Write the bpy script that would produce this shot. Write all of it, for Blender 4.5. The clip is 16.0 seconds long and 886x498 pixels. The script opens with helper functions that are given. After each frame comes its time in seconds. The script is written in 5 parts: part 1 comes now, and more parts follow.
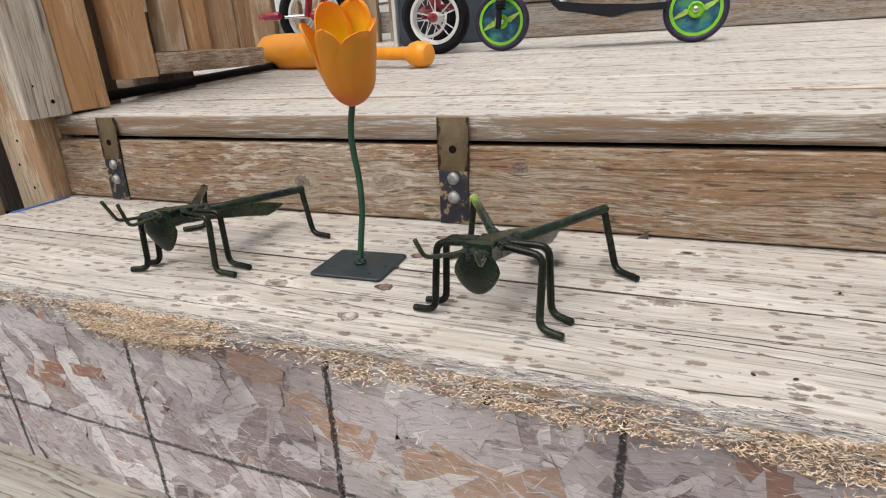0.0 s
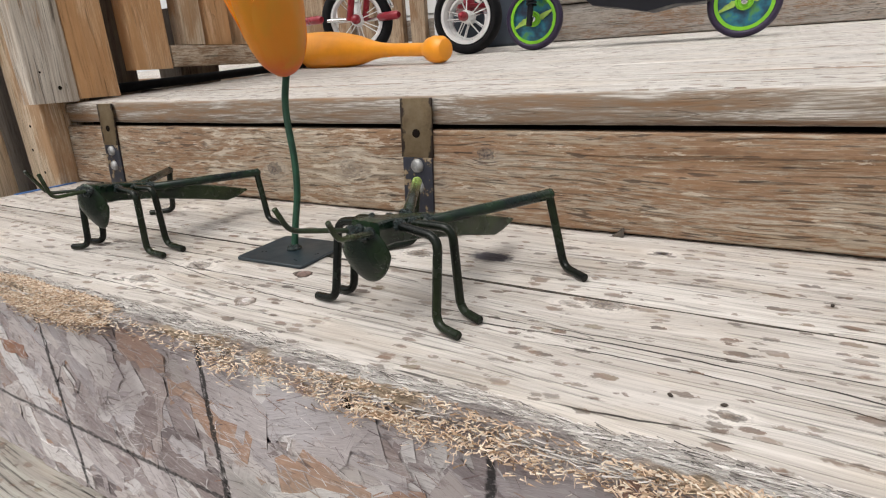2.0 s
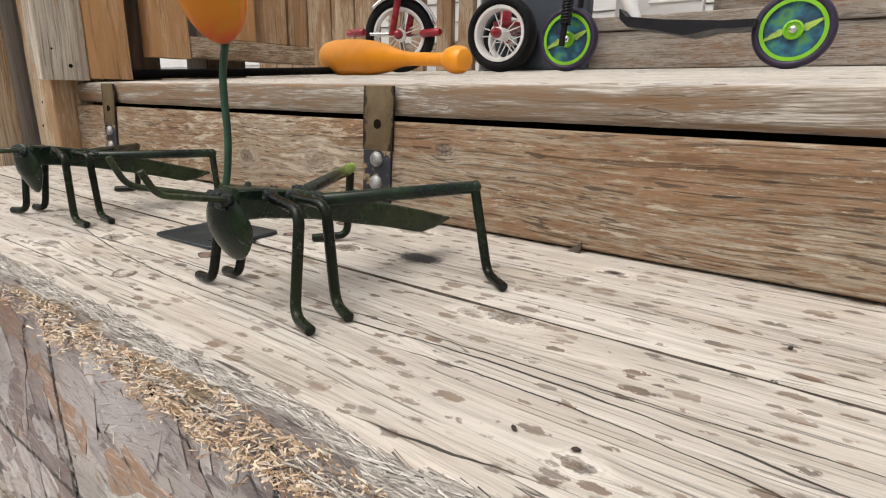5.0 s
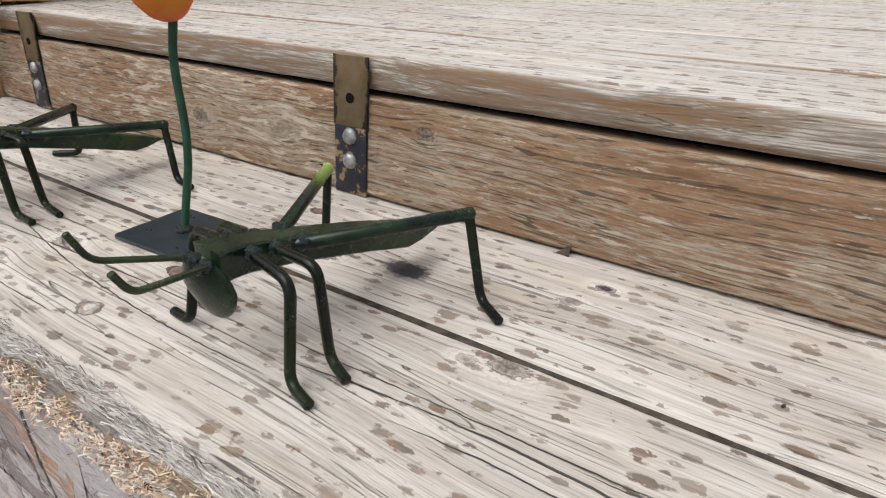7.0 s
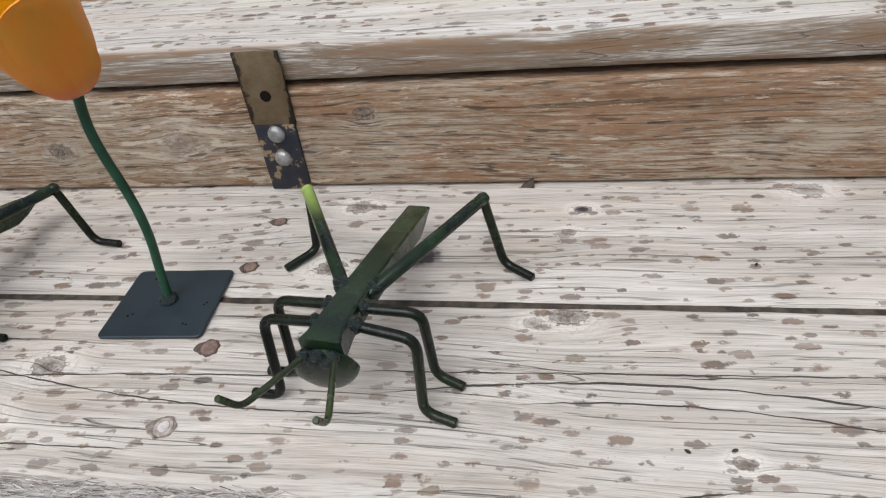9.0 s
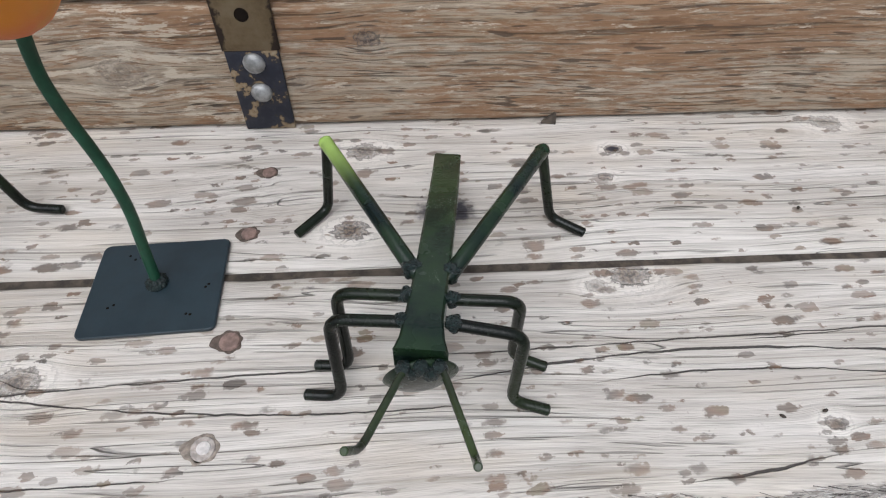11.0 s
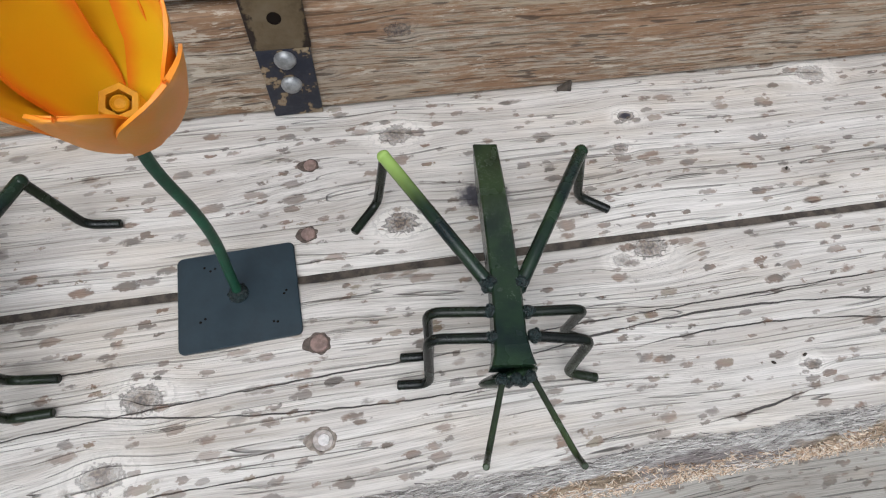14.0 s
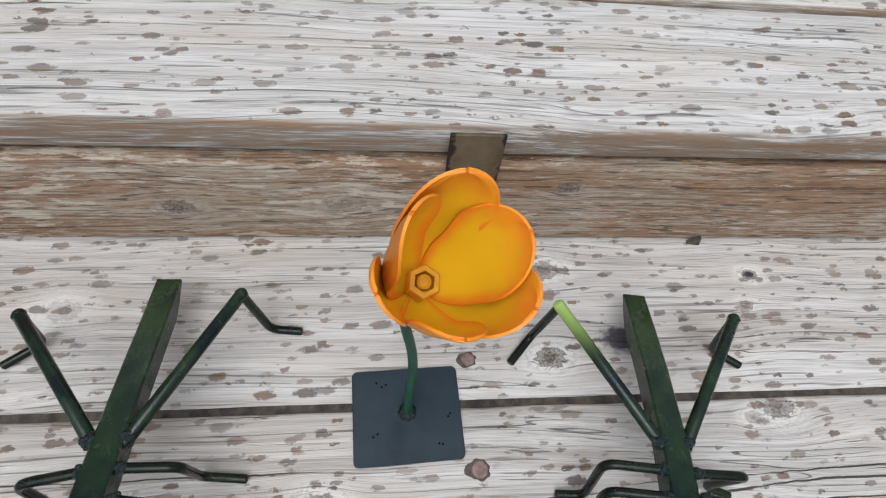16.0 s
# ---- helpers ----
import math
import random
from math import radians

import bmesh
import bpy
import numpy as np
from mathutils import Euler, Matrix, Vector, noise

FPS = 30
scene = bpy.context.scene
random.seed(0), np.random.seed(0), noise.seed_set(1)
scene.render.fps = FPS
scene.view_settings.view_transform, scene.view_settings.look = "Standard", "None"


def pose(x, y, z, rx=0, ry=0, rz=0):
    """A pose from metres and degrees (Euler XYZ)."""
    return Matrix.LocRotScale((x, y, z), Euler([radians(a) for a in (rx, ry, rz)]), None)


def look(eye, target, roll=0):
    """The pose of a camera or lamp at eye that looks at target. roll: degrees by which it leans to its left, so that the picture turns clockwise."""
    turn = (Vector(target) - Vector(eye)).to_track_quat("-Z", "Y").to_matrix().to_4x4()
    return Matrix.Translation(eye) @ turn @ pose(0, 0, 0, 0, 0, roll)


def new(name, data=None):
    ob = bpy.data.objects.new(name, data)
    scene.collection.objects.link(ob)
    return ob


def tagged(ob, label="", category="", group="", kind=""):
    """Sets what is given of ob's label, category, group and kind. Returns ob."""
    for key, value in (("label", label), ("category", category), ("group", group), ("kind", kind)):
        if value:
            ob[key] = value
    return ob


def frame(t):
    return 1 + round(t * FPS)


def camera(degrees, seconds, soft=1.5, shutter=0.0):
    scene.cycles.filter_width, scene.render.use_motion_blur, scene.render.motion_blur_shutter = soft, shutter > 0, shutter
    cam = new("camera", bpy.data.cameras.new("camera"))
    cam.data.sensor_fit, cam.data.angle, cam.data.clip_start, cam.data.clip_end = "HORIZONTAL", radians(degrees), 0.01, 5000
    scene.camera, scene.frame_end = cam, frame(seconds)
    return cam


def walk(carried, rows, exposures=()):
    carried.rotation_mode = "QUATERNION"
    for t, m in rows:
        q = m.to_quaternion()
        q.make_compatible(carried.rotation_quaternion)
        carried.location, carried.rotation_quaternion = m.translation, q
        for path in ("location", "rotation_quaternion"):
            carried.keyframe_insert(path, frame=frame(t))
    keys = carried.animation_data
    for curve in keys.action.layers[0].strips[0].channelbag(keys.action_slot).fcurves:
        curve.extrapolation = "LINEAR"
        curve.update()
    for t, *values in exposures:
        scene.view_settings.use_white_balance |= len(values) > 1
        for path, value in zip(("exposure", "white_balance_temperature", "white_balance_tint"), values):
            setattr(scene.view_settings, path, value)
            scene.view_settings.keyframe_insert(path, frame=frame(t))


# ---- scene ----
cam = camera(77.4, 16.0, soft=1.15)
PATH = [
    (0, (0.242, -0.608, 0.215), (-0.496, 1.11, -0.495), -3.4),
    (0.5, (0.267, -0.582, 0.206), (-0.533, 1.113, -0.491), -3.8),
    (1, (0.289, -0.562, 0.188), (-0.568, 1.111, -0.496), -4.0),
    (1.5, (0.314, -0.54, 0.18), (-0.597, 1.112, -0.486), -3.8),
    (2, (0.329, -0.512, 0.165), (-0.635, 1.117, -0.479), -3.3),
    (2.5, (0.344, -0.489, 0.15), (-0.67, 1.122, -0.463), -2.5),
    (3, (0.36, -0.473, 0.139), (-0.699, 1.123, -0.436), -1.7),
    (3.5, (0.376, -0.46, 0.128), (-0.721, 1.126, -0.403), -1.0),
    (4, (0.387, -0.441, 0.112), (-0.727, 1.143, -0.388), -0.6),
    (4.2, (0.39, -0.434, 0.108), (-0.732, 1.146, -0.385), -0.4),
    (6.3, (0.364, -0.403, 0.176), (-0.684, 1.125, -0.576), 3.4),
    (6.5, (0.357, -0.399, 0.184), (-0.657, 1.132, -0.609), 3.4),
    (7, (0.34, -0.392, 0.197), (-0.578, 1.143, -0.696), 2.2),
    (7.5, (0.324, -0.389, 0.213), (-0.477, 1.148, -0.785), -0.1),
    (8, (0.299, -0.396, 0.233), (-0.326, 1.133, -0.893), -4.4),
    (8.5, (0.263, -0.401, 0.259), (-0.157, 1.11, -0.981), -6.7),
    (9, (0.216, -0.416, 0.284), (-0.07, 1.077, -1.016), -6.9),
    (9.5, (0.177, -0.419, 0.294), (-0.021, 1.067, -1.03), -6.1),
    (10, (0.142, -0.424, 0.29), (0.033, 1.035, -1.074), -4.8),
    (10.2, (0.135, -0.41, 0.286), (0.077, 1.008, -1.123), -3.5),
    (12.3, (0.096, -0.318, 0.282), (0.295, 0.606, -1.48), 4.4),
    (12.5, (0.095, -0.31, 0.298), (0.308, 0.548, -1.495), 4.9),
    (13, (0.086, -0.304, 0.328), (0.291, 0.454, -1.512), 5.3),
    (13.5, (0.077, -0.306, 0.343), (0.31, 0.446, -1.496), 6.9),
    (14, (0.049, -0.302, 0.36), (0.28, 0.521, -1.448), 6.9),
    (14.5, (0.002, -0.299, 0.381), (0.211, 0.627, -1.38), 7.0),
    (15, (-0.037, -0.288, 0.395), (0.15, 0.694, -1.338), 7.8),
    (15.5, (-0.052, -0.265, 0.408), (0.15, 0.729, -1.316), 9.6),
    (16, (-0.068, -0.258, 0.412), (0.162, 0.76, -1.294), 10.9),
]
walk(cam, [(t, look(eye, target, roll)) for t, eye, target, roll in PATH],
     exposures=((0, 0.04, 6500, 10), (2, 0.03, 6450, 10), (4, 0.02, 6800, 10), (6.5, 0.06, 6700, 10), (7, 0.01, 6350, 10), (9, -0.1, 6100, 10), (10, -0.12, 6050, 10), (12.5, -0.06, 5800, 8), (14, -0.09, 5850, 8), (14.5, -0.12, 5850, 8), (15, -0.2, 5800, 8), (15.5, -0.18, 5800, 8), (16, -0.16, 5780, 8)))

# ---- world and light: a bright overcast day ----
world = bpy.data.worlds.new("overcast_sky")
scene.world = world
world.use_nodes = True
wn, wl = world.node_tree.nodes, world.node_tree.links
sky = wn.new("ShaderNodeTexSky")
sky.sky_type = "NISHITA"
sky.sun_disc = False
sky.sun_elevation, sky.sun_rotation = radians(62), radians(200)
sky.air_density, sky.dust_density, sky.ozone_density = 1.0, 6.0, 1.0
wash = wn.new("ShaderNodeHueSaturation")
wash.inputs["Saturation"].default_value = 0.22
wl.new(sky.outputs[0], wash.inputs["Color"])
wl.new(wash.outputs[0], wn["Background"].inputs["Color"])
wn["Background"].inputs["Strength"].default_value = 0.15
sun = new("sun", bpy.data.lights.new("sun", "SUN"))
sun.data.energy, sun.data.angle, sun.data.color = 0.9, radians(60), (1.0, 0.96, 0.9)
sun.matrix_world = look((0, 0, 3), (0.25, 0.55, 1.9))
scene.view_settings.exposure = 0.0


# ---- materials ----
class Shade:
    """A node material with short helpers."""

    def __init__(self, name, rough=0.6, metal=0.0):
        self.m = bpy.data.materials.new(name)
        self.m.use_nodes = True
        self.n, self.l = self.m.node_tree.nodes, self.m.node_tree.links
        self.b = self.n["Principled BSDF"]
        self.b.inputs["Roughness"].default_value = rough
        self.b.inputs["Metallic"].default_value = metal

    def put(self, value, socket):
        if isinstance(value, bpy.types.NodeSocket):
            self.l.new(value, socket)
        else:
            socket.default_value = value

    def coord(self, kind="Object"):
        return self.n.new("ShaderNodeTexCoord").outputs[kind]

    def place(self):
        return self.n.new("ShaderNodeNewGeometry").outputs["Position"]

    def mapped(self, v, scale=(1, 1, 1), turn=(0, 0, 0), shift=(0, 0, 0)):
        k = self.n.new("ShaderNodeMapping")
        self.l.new(v, k.inputs["Vector"])
        k.inputs["Scale"].default_value = scale
        k.inputs["Rotation"].default_value = turn
        k.inputs["Location"].default_value = shift
        return k.outputs[0]

    def noise(self, v, scale, detail=4.0, rough=0.55, bend=0.0):
        k = self.n.new("ShaderNodeTexNoise")
        self.l.new(v, k.inputs["Vector"])
        k.inputs["Scale"].default_value, k.inputs["Detail"].default_value = scale, detail
        k.inputs["Roughness"].default_value, k.inputs["Distortion"].default_value = rough, bend
        return k.outputs["Fac"]

    def cells(self, v, scale, feature="F1", rand=1.0):
        k = self.n.new("ShaderNodeTexVoronoi")
        k.feature = feature
        self.l.new(v, k.inputs["Vector"])
        k.inputs["Scale"].default_value, k.inputs["Randomness"].default_value = scale, rand
        return k

    def ramp(self, fac, *stops):
        k = self.n.new("ShaderNodeValToRGB")
        self.put(fac, k.inputs["Fac"])
        e = k.color_ramp.elements
        while len(e) < len(stops):
            e.new(0.5)
        for i, (at, c) in enumerate(stops):
            e[i].position = at
            e[i].color = (c, c, c, 1) if isinstance(c, (int, float)) else (*c, 1)
        return k.outputs["Color"]

    def math(self, op, a, b=0.0, c=0.0):
        k = self.n.new("ShaderNodeMath")
        k.operation = op
        for v, s in zip((a, b, c), k.inputs):
            self.put(v, s)
        return k.outputs[0]

    def mix(self, fac, a, b, blend="MIX"):
        k = self.n.new("ShaderNodeMix")
        k.data_type, k.blend_type = "RGBA", blend
        self.put(fac, k.inputs["Factor"])
        for v, s in ((a, k.inputs["A"]), (b, k.inputs["B"])):
            s = [q for q in k.inputs if q.name == s.name and q.type == "RGBA"][0]
            if isinstance(v, bpy.types.NodeSocket):
                self.l.new(v, s)
            else:
                s.default_value = (*v, 1) if len(v) == 3 else v
        return [q for q in k.outputs if q.type == "RGBA"][0]

    def split(self, v):
        k = self.n.new("ShaderNodeSeparateXYZ")
        self.l.new(v, k.inputs[0])
        return k.outputs

    def join(self, x, y, z):
        k = self.n.new("ShaderNodeCombineXYZ")
        for v, s in zip((x, y, z), k.inputs):
            self.put(v, s)
        return k.outputs[0]

    def step(self, v, lo, hi, a=0.0, b=1.0):
        k = self.n.new("ShaderNodeMapRange")
        k.interpolation_type = "SMOOTHSTEP"
        self.put(v, k.inputs["Value"])
        for i, q in zip((1, 2, 3, 4), (lo, hi, a, b)):
            k.inputs[i].default_value = q
        return k.outputs[0]

    def bump(self, height, dist, strength=1.0, after=None):
        k = self.n.new("ShaderNodeBump")
        self.put(height, k.inputs["Height"])
        k.inputs["Distance"].default_value, k.inputs["Strength"].default_value = dist, strength
        if after:
            self.l.new(after, k.inputs["Normal"])
        return k.outputs[0]

    def done(self, color=None, normal=None, rough=None):
        if color is not None:
            self.put(color if isinstance(color, bpy.types.NodeSocket) else (*color, 1), self.b.inputs["Base Color"])
        if normal is not None:
            self.l.new(normal, self.b.inputs["Normal"])
        if rough is not None:
            self.put(rough, self.b.inputs["Roughness"])
        return self.m


def wood(name, pale, mid, dark, axis="x", knots=(), spots=0.0, stain=None, stain_amount=0.5, crack=0.5, seed=0.0, shift_each=False, splits=(), edge_stain=False, blots=(), flake=1.0, dashes=0.0):
    """Weathered timber with its grain along one axis, knots at given places, rain spots and remains of stain."""
    s = Shade(name, 0.85)
    v = s.coord()
    if shift_each:
        r = s.n.new("ShaderNodeObjectInfo").outputs["Random"]
        add = s.n.new("ShaderNodeVectorMath")
        add.operation = "ADD"
        s.l.new(v, add.inputs[0])
        s.l.new(s.join(s.math("MULTIPLY", r, 7.0), s.math("MULTIPLY", r, 3.0), s.math("MULTIPLY", r, 5.0)), add.inputs[1])
        v = add.outputs[0]
    if axis == "z":
        x, y, z = s.split(v)
        v = s.join(z, y, x)
    elif axis == "r":
        x, y, z = s.split(v)
        v = s.join(x, z, y)
    elif axis == "y":
        x, y, z = s.split(v)
        v = s.join(y, x, z)
    v0 = v
    # the grain swerves round each knot
    mask, swerve, halo, rings = 0.0, 0.0, 0.0, 0.0
    for kx, ky, kr, kdark in knots:
        x, y, z = s.split(v0)
        dx, dy = s.math("SUBTRACT", x, kx), s.math("SUBTRACT", y, ky)
        d = s.math("SQRT", s.math("ADD", s.math("MULTIPLY", s.math("MULTIPLY", dx, dx), 0.45), s.math("MULTIPLY", dy, dy)))
        near = s.math("POWER", 2.718, s.math("MULTIPLY", s.math("MULTIPLY", d, d), -0.25 / (kr * kr)))
        swerve = s.math("ADD", swerve, s.math("MULTIPLY", near, s.math("MULTIPLY", dy, -0.75)))
        rag = s.math("ADD", d, s.math("MULTIPLY", s.math("SUBTRACT", s.noise(v0, 260, 3), 0.5), kr * 1.3))
        core = s.math("MULTIPLY", s.step(rag, kr * 1.15, kr * 0.35), kdark)
        rings = s.math("MAXIMUM", rings, s.math("MULTIPLY", s.math("MULTIPLY", s.step(rag, kr * 1.9, kr * 1.0), kdark), s.step(s.math("SINE", s.math("MULTIPLY", rag, 9.0 / kr)), 0.3, 0.95, 0.0, 0.7)))
        halo = s.math("MAXIMUM", halo, s.math("MULTIPLY", s.step(rag, kr * 2.8, kr * 1.2), 0.75))
        # radial drying cracks
        turn = s.noise(s.join(s.math("MULTIPLY", s.math("ARCTAN2", dy, dx), 0.8), kx * 50, s.math("MULTIPLY", d, 45.0)), 1.5, 1.0)
        star = s.math("MULTIPLY", s.step(s.math("ABSOLUTE", s.math("SUBTRACT", turn, 0.5)), 0.03, 0.01), s.step(d, kr * 1.5, kr * 0.7))
        mask = s.math("MAXIMUM", s.math("MAXIMUM", mask, core), s.math("MULTIPLY", star, kdark * 0.7))
    if knots:
        x, y, z = s.split(v0)
        v = s.join(x, s.math("ADD", y, swerve), z)
    wave = s.noise(s.mapped(v, (2.2, 7, 7), shift=(seed, seed, 0)), 1.0, 2.0)
    wx, wy, wz = s.split(v)
    vb = s.join(wx, s.math("ADD", wy, s.math("MULTIPLY", wave, 0.05)), s.math("ADD", wz, s.math("MULTIPLY", wave, 0.03)))
    ring = s.noise(s.mapped(vb, (1.6, 95, 95), shift=(seed, 0, seed)), 1.0, 3.0, 0.6)
    fine = s.noise(s.mapped(vb, (14, 900, 900)), 1.0, 3.0, 0.65)
    blotch = s.noise(s.mapped(v0, (7, 16, 16), shift=(0, seed, 0)), 1.0, 4.0, 0.6)
    lines = s.noise(s.mapped(vb, (5.5, 330, 330), shift=(seed * 2, 0, 0)), 1.0, 2.0, 0.5)
    check = s.step(lines, 0.66 - 0.04 * crack, 0.71 - 0.04 * crack)
    long_lines = s.noise(s.mapped(vb, (1.3, 120, 120), shift=(seed, 3, 0)), 1.0, 1.0, 0.4)
    split = s.math("MULTIPLY", s.step(s.math("ABSOLUTE", s.math("SUBTRACT", long_lines, 0.5)), 0.007, 0.001), s.step(s.noise(s.mapped(v0, (5, 25, 25)), 1.0, 1.0), 0.44, 0.54))
    col = s.mix(s.math("MULTIPLY", s.step(ring, 0.35, 0.68), 0.72 if spots else 1.0), pale, mid)
    col = s.mix(s.math("MULTIPLY", s.step(blotch, 0.45, 0.75), 0.55), col, mid)
    hair = s.noise(s.mapped(vb, (10, 300, 300), shift=(seed, 5, seed)), 1.0, 2.0, 0.55)
    col = s.mix(s.math("MULTIPLY", s.step(hair, 0.5, 0.68), 0.28 - 0.06 * (spots > 0)), col, dark)
    col = s.mix(s.math("MULTIPLY", s.step(fine, 0.45, 0.72), 0.42 - 0.06 * (spots > 0)), col, dark)
    streak = s.noise(s.mapped(vb, (9, 420, 420), shift=(1, seed, 0)), 1.0, 2.0, 0.6)
    col = s.mix(s.math("MULTIPLY", s.step(streak, 0.56, 0.72), 0.12 + (0.3 if stain and not dashes else 0.0)), col, dark)
    if spots:
        col = s.mix(s.math("MULTIPLY", s.step(s.noise(s.mapped(v0, (6, 20, 20), shift=(seed, 8, 0)), 1.0, 4.0, 0.6), 0.48, 0.7), 0.25), col, (0.58, 0.47, 0.34))
    if knots:
        col = s.mix(halo, col, (0.72, 0.67, 0.61) if not stain else tuple(c * 0.8 for c in pale))
    if stain:
        where = s.math("ADD", s.math("MULTIPLY", s.noise(s.mapped(v0, (4, 14, 14), shift=(seed, 1, 2)), 1.0, 3.0, 0.6), 0.42 + 0.36 * (1 - flake)), s.math("MULTIPLY", s.noise(s.mapped(v0, (45, 300, 300), shift=(seed, 1, 2)), 1.0, 6.0, 0.72), 0.58 - 0.36 * (1 - flake)))
        keep = s.step(s.math("ADD", where, s.math("MULTIPLY", s.math("SUBTRACT", streak, 0.5), 0.22)), 0.55 - 0.18 * stain_amount, 0.66 - 0.18 * stain_amount)
        tone = s.mix(s.noise(s.mapped(v0, (9, 60, 60)), 1.0, 3.0), stain, tuple(c * 0.55 for c in stain))
        col = s.mix(s.math("MULTIPLY", keep, 0.82), col, tone)
        worn = s.math("ADD", s.math("MULTIPLY", s.noise(s.mapped(v0, (28, 95, 95), shift=(seed, 4, 1)), 1.0, 6.0, 0.7), 0.7), s.math("MULTIPLY", s.noise(s.mapped(v0, (3.5, 9, 9), shift=(seed, 6, 1)), 1.0, 2.0), 0.3))
        col = s.mix(s.math("MULTIPLY", s.step(worn, 0.53, 0.58), (0.72 if not dashes else 0.42) * flake), col, s.mix(fine, tuple(c * 1.08 for c in pale), mid))
        pores = s.noise(s.mapped(vb, (38, 520, 520), shift=(seed, 2, 9)), 1.0, 3.0, 0.7)
        col = s.mix(s.math("MULTIPLY", s.step(pores, 0.52, 0.66), 0.5 * flake), col, dark)
        col = s.mix(s.math("MULTIPLY", s.step(pores, 0.42, 0.32), 0.45 * flake), col, pale)
        col = s.mix(s.math("MULTIPLY", s.step(worn, 0.44, 0.37), 0.6 * flake), col, tuple(c * 0.5 for c in stain))
    if dashes:
        # peeled flakes of pale wood in clusters, and short dark ticks where the soft grain has gone
        peel = s.noise(s.mapped(vb, (26, 130, 130), shift=(seed, 9, 3)), 1.0, 5.0, 0.7)
        area = s.step(s.noise(s.mapped(v0, (5, 12, 12), shift=(4, seed, 1)), 1.0, 2.0), 0.42, 0.6)
        area = s.math("MULTIPLY", area, s.step(s.split(v0)[0], 0.16, -0.04, 0.1, 1.0))
        col = s.mix(s.math("MULTIPLY", s.step(s.math("ADD", peel, s.math("MULTIPLY", area, 0.1)), 0.61, 0.66), 0.66), col, (0.56, 0.485, 0.385))
        tick = s.noise(s.mapped(vb, (34, 300, 300), shift=(2, seed, 8)), 1.0, 1.5, 0.5)
        col = s.mix(s.math("MULTIPLY", s.step(tick, 0.63, 0.68), dashes), col, (0.05, 0.033, 0.022))
    col = s.mix(s.math("MULTIPLY", check, 0.62 * crack), col, tuple(c * 0.22 for c in dark))
    col = s.mix(s.math("MULTIPLY", split, 0.45), col, (0.03, 0.025, 0.02))
    rough = 0.85
    for x0, x1, c2, c1, c0, wide in splits:
        # long drying cracks that follow the grain
        x, y, z = s.split(v0)
        f = s.math("ADD", s.math("MULTIPLY", x, s.math("ADD", s.math("MULTIPLY", x, c2), c1)), c0)
        d = s.math("ABSOLUTE", s.math("SUBTRACT", s.math("ADD", y, s.math("MULTIPLY", s.math("SUBTRACT", s.noise(s.mapped(v0, (60, 8, 8)), 1.0, 3.0), 0.5), 0.003)), f))
        thick = s.math("MULTIPLY", s.math("MULTIPLY", s.step(x, x0, x0 + 0.06), s.step(x, x1, x1 - 0.06)), s.math("MULTIPLY", wide, s.step(s.noise(s.mapped(v0, (22, 3, 3)), 1.0, 2.0), 0.3, 0.62, 0.25, 1.0)))
        cut = s.step(s.math("SUBTRACT", d, thick), 0.0002, -0.0002)
        cut = s.math("MULTIPLY", cut, s.math("MULTIPLY", s.step(x, x0, x0 + 0.03), s.step(x, x1, x1 - 0.03)))
        split = s.math("MAXIMUM", split, cut)
        col = s.mix(s.math("MULTIPLY", cut, 0.92), col, (0.028, 0.023, 0.02))
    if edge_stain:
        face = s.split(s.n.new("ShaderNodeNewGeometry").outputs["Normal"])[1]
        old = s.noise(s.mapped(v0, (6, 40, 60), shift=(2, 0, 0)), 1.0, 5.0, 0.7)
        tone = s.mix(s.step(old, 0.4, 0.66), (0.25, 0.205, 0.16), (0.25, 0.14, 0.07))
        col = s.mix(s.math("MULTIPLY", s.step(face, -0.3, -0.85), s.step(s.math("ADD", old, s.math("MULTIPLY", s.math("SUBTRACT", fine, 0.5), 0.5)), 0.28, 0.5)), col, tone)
    if spots:
        # drops of rain, drawn out along the grain
        wet, tint = 0.0, s.noise(v0, 55.0, 1.0)
        jig = s.noise(v0, 240, 3.0)
        x, y, z = s.split(v0)
        vv = s.join(s.math("ADD", s.math("MULTIPLY", x, 0.42), s.math("MULTIPLY", jig, 0.006)), s.math("ADD", y, s.math("MULTIPLY", s.math("ADD", jig, s.math("MULTIPLY", fine, 0.7)), 0.005)), 0.0)
        for sc, amount, off in ((84, 0.54, 0.0), (120, 0.7, 3.7), (175, 0.66, 9.1)):
            c = s.cells(s.mapped(vv, shift=(off, off, 0)), sc, "F1", 1.0)
            pick = s.split(c.outputs["Color"])
            size = s.math("MULTIPLY", s.math("SUBTRACT", pick[0], 1.0 - amount), 0.66)
            hit = s.step(s.math("SUBTRACT", size, c.outputs["Distance"]), -0.03, 0.1)
            wet = s.math("MAXIMUM", wet, s.math("MULTIPLY", hit, s.math("ADD", 0.62, s.math("MULTIPLY", pick[1], 0.38))))
        up = s.split(s.n.new("ShaderNodeNewGeometry").outputs["True Normal"])[2]
        wet = s.math("MULTIPLY", wet, s.math("MULTIPLY", s.step(up, 0.6, 0.9), s.step(s.noise(v0, 7.0, 2.0), 0.3, 0.5, 0.65, 1.0)))
        damp = s.ramp(tint, (0.35, (0.085, 0.066, 0.053)), (0.48, (0.125, 0.082, 0.056)), (0.6, (0.165, 0.085, 0.045)), (0.72, (0.165, 0.125, 0.065)))
        col = s.mix(s.math("MULTIPLY", wet, spots), col, s.mix(0.08, damp, col))
        rough = s.step(wet, 0.0, 1.0, 0.86, 0.6)
